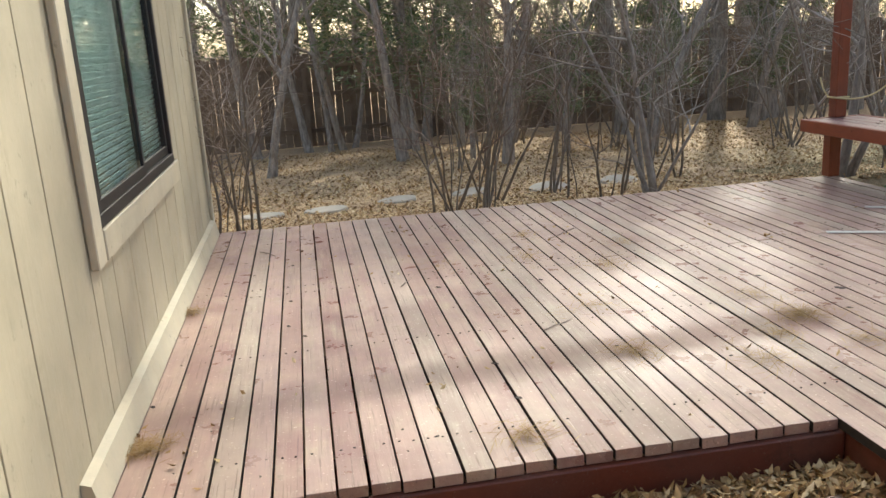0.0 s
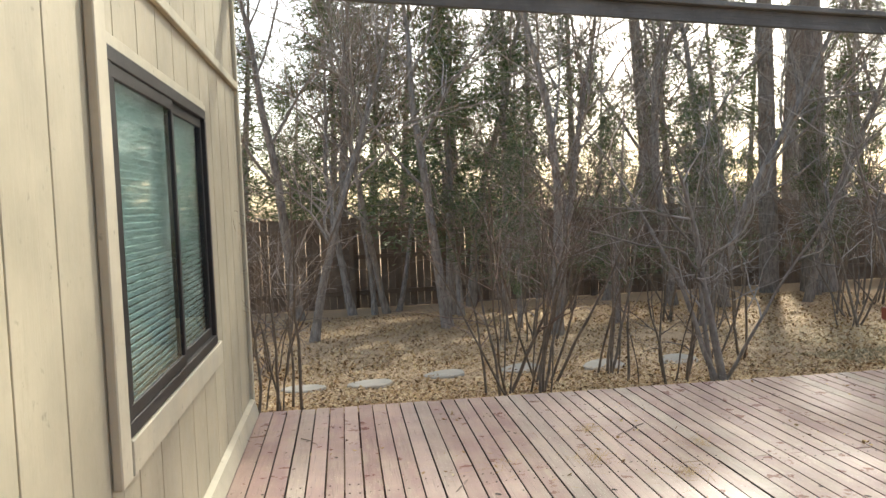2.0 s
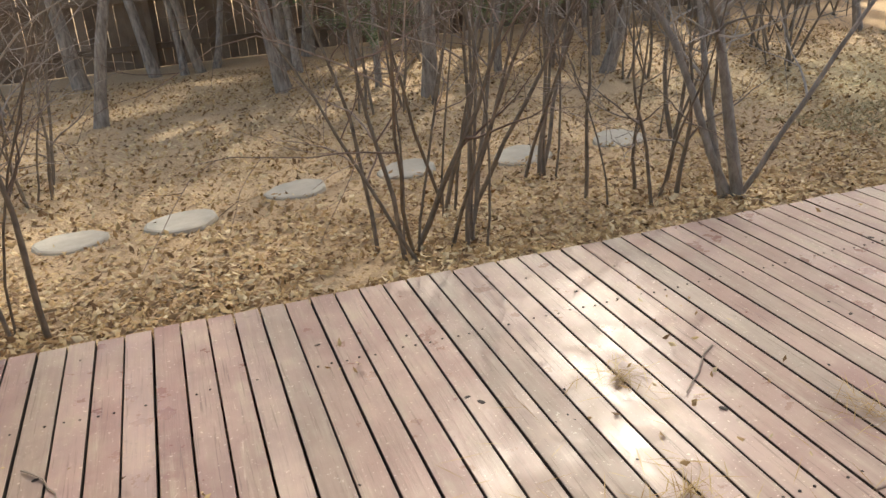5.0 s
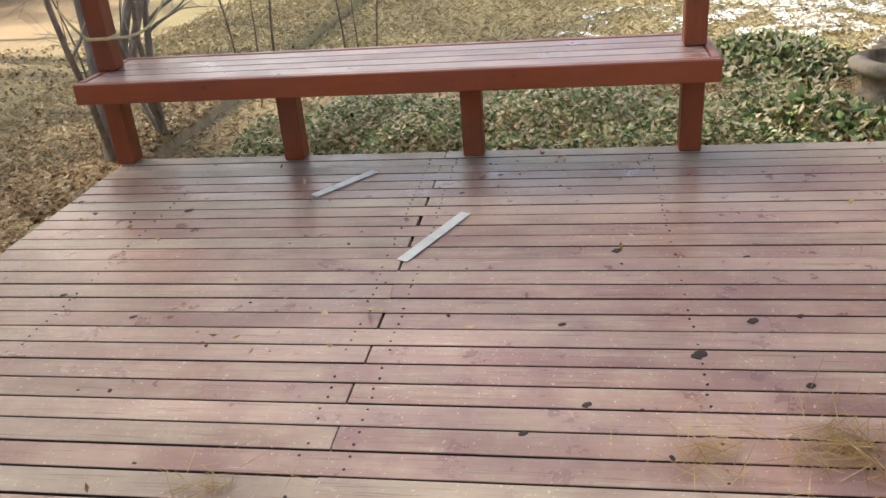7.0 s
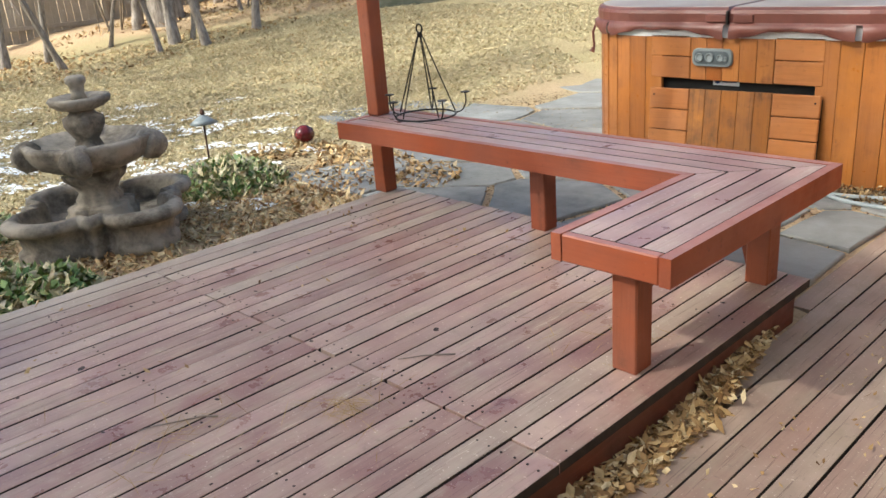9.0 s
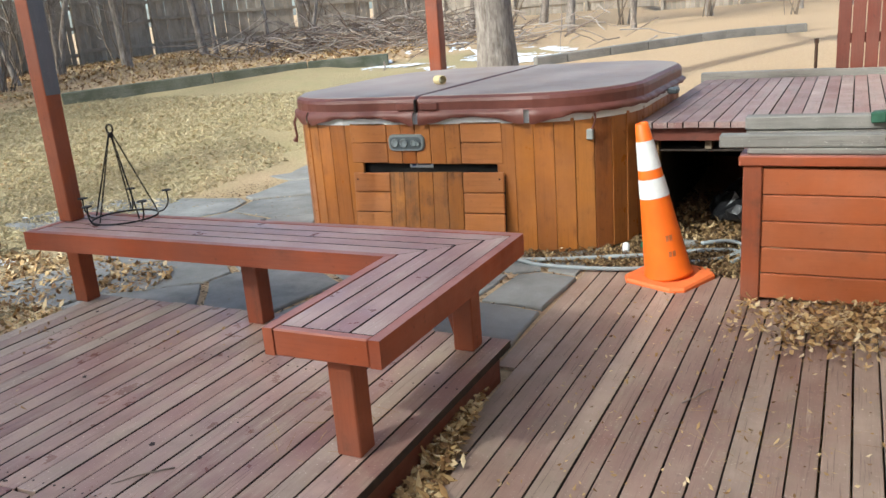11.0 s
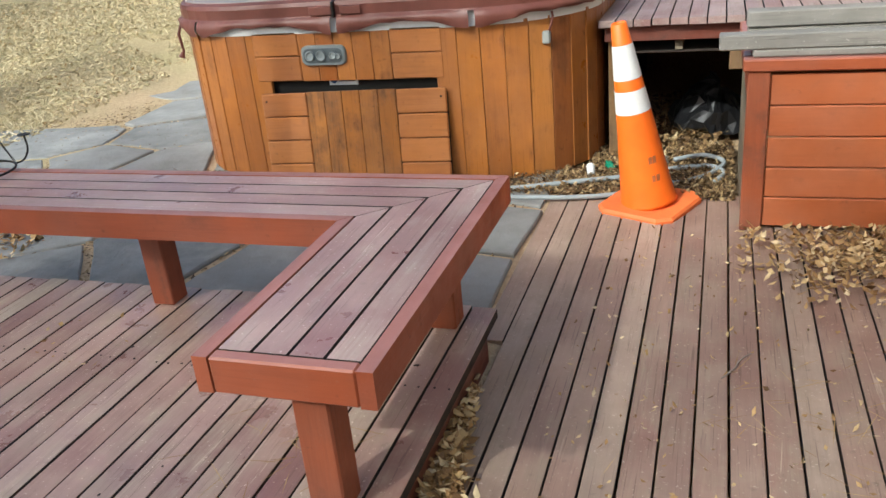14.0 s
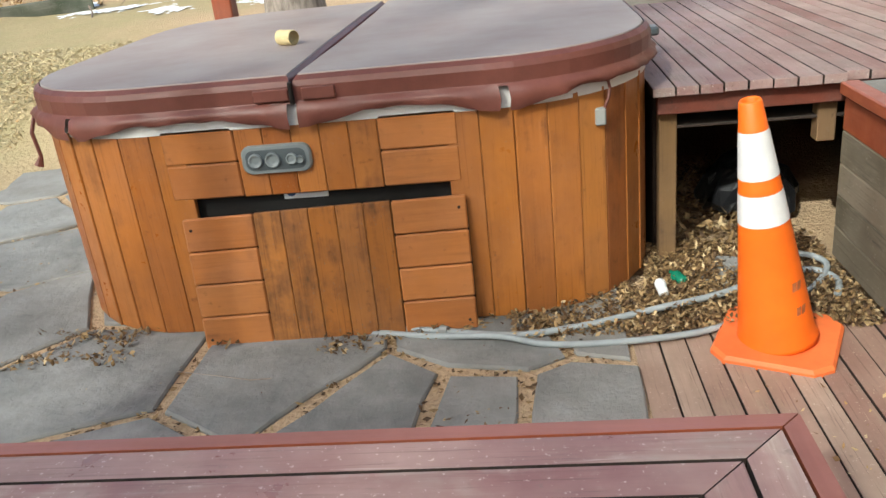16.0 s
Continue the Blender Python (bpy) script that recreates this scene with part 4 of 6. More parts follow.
part("latch_cord", Geo().tube([(2.365, -7.27, 0.765), (2.35, -7.27, 0.80), (2.345, -7.28, 0.835), (2.35, -7.28, 0.86)], 0.006, 5), VINYL, tub)
part("strap", Geo().tube([(4.645, -7.5, 0.9), (4.68, -7.48, 0.8), (4.67, -7.48, 0.70), (4.685, -7.47, 0.66)], [0.008, 0.009, 0.008, 0.02], 6), VINYL, tub)
part("handle_bracket", Geo().box(2.03, 2.10, -8.25, -8.15, 0.86, 0.9, 0.01), PLASTIC_DK, tub)
jar = part("tin_can", Geo().lathe([(0.03, 0), (0.033, 0.004), (0.033, 0.088), (0.03, 0.09), (0.028, 0.088), (0.028, 0.01)], 16, close=False).mesh("tin_can", RIBBON), RIBBON, at=pose(3.62, -7.86, 0.906, 90, 0, 55))
tagged(jar, "small tan can lying on the tub cover", "can")

# ---- cone, box, clutter by the tub ----
cone = thing("traffic_cone", pose(1.835, -6.875, -0.138, -2.5, 9.0, 0), "orange traffic cone with two white reflective bands", "traffic cone")
g = Geo()
half = 0.195
oct_ = [(half, -half * 0.72), (half, half * 0.72), (half * 0.72, half), (-half * 0.72, half), (-half, half * 0.72), (-half, -half * 0.72), (-half * 0.72, -half), (half * 0.72, -half)]
ca, sa = math.cos(radians(65)), math.sin(radians(65))
oct_ = [(x * ca - y * sa, x * sa + y * ca) for x, y in oct_]
part("base", Geo().prism(oct_, 0.0, 0.03, 0.012), ORANGE_BASE, cone, "faded orange rubber base", at=pose(0, 0, 0.0, 0, -8.6, 0))


def cone_r(z):
    return 0.128 + (0.034 - 0.128) * (z - 0.03) / 0.85


def ring_of(z0, z1, extra=0.0):
    return [(cone_r(z0) + extra, z0), (cone_r((z0 + z1) / 2) + extra, (z0 + z1) / 2), (cone_r(z1) + extra, z1)]


part("cone_body", Geo().lathe([(0.135, 0.03), (0.13, 0.045)] + ring_of(0.06, 0.874) + [(cone_r(0.88) - 0.004, 0.88), (cone_r(0.88) - 0.008, 0.874), (0.03, 0.6)], 36), ORANGE, cone, smooth=True)
part("reflective_band", Geo().lathe(ring_of(0.632, 0.785, 0.0015), 36, close=False), REFLECT, cone, smooth=True)
part("reflective_band", Geo().lathe(ring_of(0.478, 0.582, 0.0015), 36, close=False), REFLECT, cone, smooth=True)
OCHRE_WOOD = painted_wood("ochre_wood", [(0.0, (0.36, 0.22, 0.07)), (1.0, (0.44, 0.28, 0.1))], (0.3, 0.2, 0.1), 0.4, 0.7, axis=0)
SMUDGE = plain("faded_stencil", (0.42, 0.13, 0.05), 0.55, 0.0, 0.3, 40.0, 0.0)
for zz, hh in ((0.25, 0.05), (0.165, 0.045)):
    for k in range(2):
        a = radians(118 + 11 * k)
        r = cone_r(zz) + 0.001
        part("stencil_mark", Geo().box(-0.008, 0.008, -0.0008, 0.0008, -hh / 2, hh / 2, 0.0002), SMUDGE, cone, "faded stencilled mark", at=pose(r * math.cos(a), r * math.sin(a), zz, -6.3, 0, math.degrees(a) - 90))

chest = thing("storage_box", pose(0, 0, -0.14), "red-brown painted storage box with lapped board sides", "box")
BX1, BYF, BYB, BH = 1.435, -6.62, -7.54, 0.74
for k in range(5):
    z0 = 0.02 + k * 0.132
    part("side_board", Geo().box(0.03, BX1 - 0.09, BYF - 0.02, BYF - 0.004 - 0.006 * (k % 1), z0, z0 + 0.128, 0.007), BOX_RED, chest)
part("corner_post", Geo().box(BX1 - 0.088, BX1, BYF - 0.04, BYF + 0.008, 0.0, BH - 0.052, 0.005), RED_Z, chest)
for k in range(5):
    z0 = 0.02 + k * 0.132
    part("end_board", Geo().box(BX1 - 0.022, BX1 - 0.004, BYB, BYF - 0.042, z0, z0 + 0.13, 0.004), GREY_WOOD_Y if k < 4 else RED_Y, chest, "bare weathered end board")
part("rim", Geo().box(0.02, BX1 + 0.02, BYF - 0.06, BYF + 0.022, BH - 0.05, BH, 0.006), RED_X, chest, "red top rail")
part("rim", Geo().box(BX1 - 0.05, BX1 + 0.02, BYB, BYF - 0.062, BH - 0.05, BH, 0.006), RED_Y, chest)
part("lid", Geo().box(0.02, BX1 - 0.052, BYB, BYF - 0.062, BH - 0.05, BH - 0.006, 0.004), GREY_WOOD, chest, "grey weathered lid")

# timber pile on the box
def plank(name, m, l, w, h, mat, label, category="plank"):
    return tagged(part(name, Geo().box(-l / 2, l / 2, -w / 2, w / 2, 0, h, 0.006), mat, at=m), label, category, "timber on the box")


plank("timber", pose(0.80, -6.75, 0.602, 0, 0, 0), 1.24, 0.24, 0.03, GREY_WOOD, "thin grey board lying on the box rim")
plank("timber", pose(0.95, -6.68, 0.633, 0, 0, 1.5), 1.2, 0.085, 0.062, GREY_WOOD, "grey weathered beam jutting past the box")
plank("timber", pose(0.86, -6.81, 0.633, 0, 0, 0.5), 1.16, 0.1, 0.066, GREY_WOOD, "grey weathered beam lying on the box")
plank("timber", pose(0.87, -6.80, 0.70, 0, 0, 1), 1.15, 0.095, 0.066, GREY_WOOD, "grey cracked beam stacked on another")
strip = part("timber", Geo().box(-0.25, 0.17, -0.035, 0.035, 0, 0.03, 0.004), OCHRE_WOOD, at=pose(0.66, -6.72, 0.752, 0, 5, -10))
tagged(strip, "ochre wood strip with a green painted end", "plank", "timber on the box")
part("painted_end", Geo().box(0.171, 0.235, -0.037, 0.037, -0.002, 0.05, 0.006), GREEN_PAINT, strip, "green painted end")
plank("timber", pose(0.47, -6.80, 0.796, 0, 5, -8), 0.52, 0.11, 0.05, RED_FENCE, "maroon painted beam end on the pile")
plank("timber", pose(0.38, -6.69, 0.705, -32, 12, 4), 0.70, 0.15, 0.028, GREY_WOOD_Y, "wide weathered plank fanned out on the pile")
plank("timber", pose(0.33, -6.63, 0.652, -36, 11, 2), 0.62, 0.12, 0.026, GREY_WOOD_Y, "tan weathered plank fanned out on the pile")
tagged(part("iron_bracket", Geo().box(-0.13, 0.13, -0.02, 0.02, 0, 0.012, 0.002).box(0.118, 0.13, -0.02, 0.02, 0.0, 0.11, 0.002).tube([(-0.03, 0, 0.01), (-0.08, 0.01, 0.12)], 0.008, 6), RUST, at=pose(0.68, -6.60, 0.625, 0, 20, 8)), "rusty iron bracket lying on the planks", "bracket")
tagged(part("wire", Geo().tube([(0.62, -6.66, 0.69), (0.56, -6.68, 0.76), (0.5, -6.7, 0.74), (0.46, -6.66, 0.68), (0.52, -6.6, 0.665)], 0.003, 5), STRAW), "loop of loose wire on the timber", "wire")

# hose
hose = thing("garden_hose", pose(0, 0, -0.115), "grey garden hose trailing from a loose coil", "hose")


def smooth_line(pts, n=6):
    out = []
    pts = [Vector(p) for p in pts]
    for i in range(len(pts) - 1):
        p0, p1, p2, p3 = pts[max(i - 1, 0)], pts[i], pts[i + 1], pts[min(i + 2, len(pts) - 1)]
        for k in range(n):
            t = k / n
            out.append(0.5 * ((2 * p1) + (p2 - p0) * t + (2 * p0 - 5 * p1 + 4 * p2 - p3) * t * t + (3 * p1 - p0 - 3 * p2 + p3) * t ** 3))
    return out + [pts[-1]]


part("hose", Geo().tube(smooth_line([(3.25, -7.09, 0), (3.0, -7.03, 0.002), (2.75, -6.97, 0.004), (2.5, -7.0, 0.01), (2.22, -7.1, 0.012), (1.95, -7.2, 0.012), (1.75, -7.33, 0.01), (1.57, -7.38, 0.008), (1.5, -7.28, 0.006), (1.54, -7.16, 0.004)]), 0.0135, 8), HOSE, hose, smooth=True)
part("hose", Geo().tube(smooth_line([(3.3, -7.06, 0.0), (3.05, -7.0, 0.0), (2.8, -6.95, 0.014), (2.62, -6.89, 0.004), (2.35, -6.89, 0.0), (2.05, -6.95, -0.004), (1.85, -7.08, 0.0), (1.62, -7.22, 0.0), (1.5, -7.4, 0.02), (1.6, -7.5, 0.03), (1.75, -7.42, 0.03)]), 0.0125, 8), HOSE, hose, smooth=True)
part("coupling", Geo().tube([(3.02, -7.04, 0.002), (2.99, -7.03, 0.002)], 0.02, 10), BIN_GREY, hose, "hose coupling")
bottle = thing("green_bottle", pose(2.06, -7.34, -0.115, 80, 0, 30) @ Matrix.Scale(0.75, 4), "small green plastic bottle lying in leaves", "bottle")
part("bottle_body", Geo().lathe([(0.028, 0), (0.032, 0.01), (0.03, 0.04), (0.033, 0.07), (0.025, 0.09), (0.012, 0.105), (0.012, 0.12)], 14), GREEN_GLASS, bottle, smooth=True)
tagged(part("white_cup", Geo().lathe([(0.018, 0), (0.02, 0.01), (0.022, 0.06), (0.016, 0.07)], 12), REFLECT, at=pose(2.16, -7.22, -0.105, 60, 20, 0)), "small white plastic piece in the leaves", "plastic piece")
g = Geo().lathe([(0.05, 0), (0.18, 0.015), (0.22, 0.05), (0.225, 0.1), (0.2, 0.15), (0.17, 0.19), (0.13, 0.23), (0.08, 0.26), (0.03, 0.29), (0.05, 0.32)], 40)
g.v = [tuple(Vector(p) + noise.noise_vector(Vector(p) * 9.0) * 0.06 + noise.noise_vector(Vector(p) * 24.0) * 0.022) for p in g.v]
tagged(part("rubbish_bag", g, BLACK_BAG, at=pose(1.60, -8.25, -0.16)), "crumpled black plastic bag under the raised deck", "bag")
tagged(part("stone_block", Geo().box(-0.14, 0.14, -0.07, 0.07, 0, 0.05, 0.01), FLAG, at=pose(1.9, -7.42, -0.17, 8, 12, 55)), "loose grey stone piece among the leaves", "stone")

# bin and red fence on the upper deck
rb = thing("fence_panel", pose(0, -10.2, 0.63), "dark red painted board fence panel at the raised deck", "fence")
for k in range(10):
    x = 1.12 - 0.105 * k
    part("board", Geo().box(x - 0.1, x - 0.003, -0.012, 0.012, -0.1 if k % 2 else -0.09, 1.9, 0.003), RED_FENCE, rb)
for zz in (0.25, 1.55):
    part("rail", Geo().box(0.08, 1.12, -0.055, -0.014, zz, zz + 0.08, 0.004), RED_FENCE, rb)
bin_ = thing("rubbish_bin", pose(0.52, -9.93, 0.631), "pale grey plastic rubbish bin against the red fence", "bin")
g = Geo()
for k, (hw, hd, z) in enumerate(((0.15, 0.14, 0.0), (0.18, 0.165, 0.56), (0.19, 0.175, 0.57), (0.19, 0.175, 0.60))):
    g.v += [(-hw, -hd, z), (hw, -hd, z), (hw, hd, z), (-hw, hd, z)]
for j in range(3):
    for i in range(4):
        g.f.append((j * 4 + i, j * 4 + (i + 1) % 4, j * 4 + 4 + (i + 1) % 4, j * 4 + 4 + i))
g.f += [(3, 2, 1, 0)]
part("bin_body", g, BIN_GREY, bin_)
part("bin_lid", Geo().box(-0.195, 0.195, -0.18, 0.18, 0.6, 0.625, 0.01), BIN_GREY, bin_, "flat grey lid")
rim("edge_timber", ((0.2, 2.2, -10.3, -10.18, 0.52, 0.68),), "pale timber edging behind the raised deck", GREY_WOOD)
tagged(part("metal_stake", Geo().tube([(1.28, -10.4, -0.15), (1.28, -10.4, 0.9)], [0.014, 0.014], 8).lathe([(0.02, 0.88), (0.02, 0.92)], 8, cx=1.28, cy=-10.4), RUST), "short rusty metal stake", "stake")

# ---- candle holder on the corner bench ----
ch = thing("candle_holder", pose(4.37, -5.50, BZ), "black wrought-iron hanging candle ring on the bench", "candle holder")
R = 0.165
part("ring", Geo().tube([(R * math.cos(a), R * math.sin(a), 0.012) for a in [2 * math.pi * i / 36 for i in range(37)]], 0.005, 6), IRON, ch)
for k in range(5):
    a = 2 * math.pi * k / 5 + 0.3
    c, s = math.cos(a), math.sin(a)
    part("arm", Geo().tube(smooth_line([(R * c, R * s, 0.012), ((R + 0.035) * c, (R + 0.035) * s, 0.02), ((R + 0.06) * c, (R + 0.06) * s, 0.06), ((R + 0.06) * c, (R + 0.06) * s, 0.115)], 4), 0.004, 6), IRON, ch)
    part("cup", Geo().lathe([(0.006, 0.115), (0.026, 0.118), (0.026, 0.122), (0.004, 0.121)], 12, cx=(R + 0.06) * c, cy=(R + 0.06) * s), IRON, ch)
    top_ = Vector((0.012 * c, 0.012 * s, 0.44))
    foot = Vector((R * c, R * s, 0.02))
    chain = Geo()
    for i in range(22):
        p = foot.lerp(top_, i / 22)
        q = foot.lerp(top_, (i + 1.25) / 22)
        off = Vector((0.003 if i % 2 else 0, 0 if i % 2 else 0.003, 0))
        chain.tube([p - off, q - off], 0.0022, 4).tube([p + off, q + off], 0.0022, 4)
    part("chain", chain, IRON, ch)
part("hook_ring", Geo().tube([(0.022 * math.cos(a), 0, 0.475 + 0.022 * math.sin(a)) for a in [2 * math.pi * i / 20 for i in range(21)]], 0.0045, 6), IRON, ch)
part("hub", Geo().lathe([(0.014, 0.43), (0.014, 0.452), (0.005, 0.456)], 10), IRON, ch)

# ---- fountain ----
fo = thing("fountain", pose(5.72, -4.17, -0.135, 0, 0, 12), "weathered cast-stone tiered fountain with lobed basin", "fountain")


def quat(a):
    """Four round lobes with square corners between them."""
    b = (a + math.pi / 4) % (math.pi / 2) - math.pi / 4
    q = 0.225 ** 2 - (0.355 * math.sin(b)) ** 2
    lobe = 0.355 * math.cos(b) + math.sqrt(q) if q > 0 else 0.0
    square = 0.315 / max(abs(math.cos(a)), abs(math.sin(a)))
    return max(lobe, square) / 0.58


part("basin", Geo().lathe([(0.50, 0), (0.52, 0.02), (0.52, 0.06), (0.49, 0.08), (0.505, 0.17), (0.56, 0.185), (0.58, 0.21), (0.57, 0.24), (0.53, 0.255), (0.49, 0.25), (0.47, 0.22), (0.46, 0.12), (0.2, 0.1)], 144, quat), CONCRETE, fo, smooth=True)
part("pedestal", Geo().lathe([(0.19, 0.1), (0.19, 0.18), (0.172, 0.195), (0.175, 0.22), (0.165, 0.23), (0.12, 0.24), (0.125, 0.265), (0.10, 0.30), (0.12, 0.34), (0.16, 0.38), (0.17, 0.41), (0.13, 0.43), (0.11, 0.45)], 64, lambda a: 1 + 0.09 * math.cos(4 * a + 0.8) + 0.03 * math.cos(11 * a)), CONCRETE, fo, "carved stone pedestal", smooth=True)
bowl = part("upper_bowl", Geo().lathe([(0.11, 0.43), (0.21, 0.445), (0.285, 0.48), (0.325, 0.53), (0.335, 0.575), (0.34, 0.595), (0.31, 0.605), (0.27, 0.575), (0.12, 0.53), (0.05, 0.525)], 80, lambda a: 1 + 0.08 * abs(math.cos(4 * a)) - 0.03), CONCRETE, fo, "scalloped upper bowl", smooth=True)
for k in range(4):
    a = radians(45 + 90 * k)
    blob = Geo().lathe([(0.015, -0.10), (0.055, -0.085), (0.075, -0.04), (0.08, 0.0), (0.068, 0.035), (0.04, 0.062), (0.012, 0.07)], 24, lambda b: 1 + 0.18 * math.sin(3 * b) + 0.11 * math.sin(8 * b))
    part("carved_spout", blob, CONCRETE, bowl, "worn carved spout on the bowl rim", smooth=True, at=pose(0.33 * math.cos(a), 0.33 * math.sin(a), 0.545, 0, 25, math.degrees(a)))
part("stem", Geo().lathe([(0.09, 0.53), (0.075, 0.56), (0.06, 0.60), (0.085, 0.64), (0.105, 0.68), (0.105, 0.72), (0.07, 0.74), (0.06, 0.76)], 32, lambda a: 1 + 0.07 * math.cos(5 * a)), CONCRETE, fo, smooth=True)
part("top_bowl", Geo().lathe([(0.06, 0.755), (0.11, 0.77), (0.145, 0.795), (0.155, 0.82), (0.145, 0.835), (0.12, 0.825), (0.04, 0.815)], 60, lambda a: 1 + 0.08 * abs(math.cos(3 * a))), CONCRETE, fo, "small scalloped top bowl", smooth=True)
part("finial", Geo().lathe([(0.045, 0.815), (0.035, 0.85), (0.04, 0.89), (0.055, 0.91), (0.055, 0.93), (0.04, 0.945), (0.02, 0.94)], 28), CONCRETE, fo, smooth=True)

# path light and box by the ground cover
sl = thing("path_light", pose(6.45, -5.25, -0.13), "small metal path light with cone shade", "garden lamp")
part("stem", Geo().tube([(0, 0, 0), (-0.02, 0.0, 0.42)], 0.007, 8), RUST, sl)
part("shade", Geo().lathe([(0.10, 0.40), (0.06, 0.43), (0.02, 0.455), (0.012, 0.46)], 20, cx=-0.02), PLASTIC, sl, "grey-blue metal cone shade", smooth=True)
part("finial", Geo().lathe([(0.012, 0.46), (0.018, 0.475), (0.014, 0.49), (0.004, 0.505)], 12, cx=-0.02), RUST, sl)
tagged(part("garden_light", Geo().box(-0.07, 0.07, -0.05, 0.05, 0, 0.012, 0.003).box(-0.07, 0.07, -0.05, 0.05, 0.1, 0.115, 0.003).box(-0.07, -0.06, -0.05, 0.05, 0.012, 0.1, 0.002).box(0.06, 0.07, -0.05, 0.05, 0.012, 0.1, 0.002).box(-0.06, 0.06, 0.035, 0.045, 0.012, 0.1, 0.002), IRON, at=pose(6.0, -5.08, -0.13, 0, 0, 40)), "small dark box floodlight among the leaves", "garden lamp")
g = Geo().lathe([(0.01, 0.0), (0.05, 0.015), (0.075, 0.05), (0.08, 0.08), (0.065, 0.12), (0.03, 0.145), (0.01, 0.15)], 18, lambda a: 1 + 0.07 * math.cos(6 * a))
tagged(part("garden_ball", g, BERRY, at=pose(6.75, -6.3, -0.13), smooth=True), "dark red studded garden ball on the ground", "garden ornament")

# tape on the deck
for n_, (ax, ay, bx, by) in enumerate(((3.579, -1.585, 3.977, -1.761), (4.175, -1.10, 4.445, -1.303))):
    ln = math.hypot(bx - ax, by - ay)
    tagged(part("tape_strip", Geo().box(-ln / 2, ln / 2, -0.022, 0.022, 0.003, 0.006, 0.0005), TAPE, at=pose((ax + bx) / 2, (ay + by) / 2, 0, 0, 0, math.degrees(math.atan2(by - ay, bx - ax)))), "strip of white tape stuck on the deck", "tape", "tape strips")

# ribbon on the post
rbn = thing("ribbon", pose(4.69, -0.03, 0.60), "pale yellow ribbon tied round the post", "ribbon")
part("ribbon_band", Geo().tube([(0.052 * sx, 0.052 * sy, 0) for sx, sy in ((1, 1), (-1, 1), (-1, -1), (1, -1), (1, 1))], 0.008, 5), RIBBON, rbn)
part("ribbon_tail", Geo().tube(smooth_line([(-0.05, -0.05, 0), (0.05, -0.12, -0.01), (0.2, -0.16, 0.03), (0.42, -0.2, 0.2)]), 0.007, 4), RIBBON, rbn)
part("ribbon_tail", Geo().tube(smooth_line([(-0.05, 0.05, 0), (-0.06, 0.1, 0.06), (-0.05, 0.16, 0.14)]), 0.007, 4), RIBBON, rbn)

# ---- patio of irregular flagstones ----
patio = thing("patio", pose(0, 0, -0.135), "grey irregular flagstone patio with litter in the joints", "patio", kind="structure")


def cells(seeds, lo, hi, gap):
    """Irregular stones: the cells of scattered seeds, drawn in by the joint."""
    out = []
    for i, (sx, sy) in enumerate(seeds):
        poly = [(lo[0], lo[1]), (hi[0], lo[1]), (hi[0], hi[1]), (lo[0], hi[1])]
        for j, (tx, ty) in enumerate(seeds):
            if i == j or not poly:
                continue
            mx, my, nx_, ny_ = (sx + tx) / 2, (sy + ty) / 2, tx - sx, ty - sy
            ln = math.hypot(nx_, ny_)
            nx_, ny_ = nx_ / ln, ny_ / ln
            res = []
            for a, b in zip(poly, poly[1:] + poly[:1]):
                da = (a[0] - mx) * nx_ + (a[1] - my) * ny_ + gap / 2
                db = (b[0] - mx) * nx_ + (b[1] - my) * ny_ + gap / 2
                if da <= 0:
                    res.append(a)
                if (da < 0) != (db < 0):
                    t = da / (da - db)
                    res.append((a[0] + (b[0] - a[0]) * t, a[1] + (b[1] - a[1]) * t))
            poly = res
        if len(poly) > 2:
            out.append(poly)
    return out


rs = random.Random(11)
seeds = [(4.34, -6.86), (3.55, -6.83), (3.16, -6.56), (2.88, -6.52), (2.54, -6.50), (4.90, -7.32), (5.34, -8.05), (2.82, -6.98), (5.72, -8.72), (4.95, -6.22), (4.05, -6.10), (5.52, -5.86), (6.2, -6.15), (2.62, -5.95), (3.3, -5.98),
         (5.28, -6.75), (5.95, -7.0), (5.5, -7.4), (6.15, -7.85), (6.25, -8.7), (5.25, -9.15), (6.0, -9.5), (5.35, -10.0), (6.2, -10.3), (4.6, -5.7), (2.4, -7.1), (3.4, -7.5), (4.3, -7.6)]
for iy in range(3):
    for ix in range(7):
        seeds.append((2.62 + ix * 0.78 + (iy % 2) * 0.3 + rs.uniform(-0.27, 0.27), -10.6 - iy * 0.68 + rs.uniform(-0.24, 0.24)))


def on_patio(p):
    edge = 6.25 + 0.12 * math.sin(p[1] * 1.3)
    return p[1] < -5.5 and p[0] > 2.1 and p[0] < edge + 0.4


for poly in cells(seeds, (2.335, -11.6), (7.6, -5.53), 0.048):
    cx, cy = sum(p[0] for p in poly) / len(poly), sum(p[1] for p in poly) / len(poly)
    if not on_patio((cx, cy)) or (2.5 < cx < 4.2 and -9.2 < cy < -8.0):
        continue
    ragged = []
    for a, b in zip(poly, poly[1:] + poly[:1]):
        d = math.hypot(b[0] - a[0], b[1] - a[1])
        for k in range(max(1, int(d / 0.16))):
            t = k / max(1, int(d / 0.16))
            ragged.append((a[0] + (b[0] - a[0]) * t - cx + rs.uniform(-0.011, 0.011), a[1] + (b[1] - a[1]) * t - cy + rs.uniform(-0.011, 0.011)))
    part("flagstone", Geo().prism(ragged, -0.03, 0.014, 0.008), FLAG, patio, at=pose(cx, cy, rs.uniform(-0.004, 0.006), rs.uniform(-0.5, 0.5), rs.uniform(-0.5, 0.5), 0))

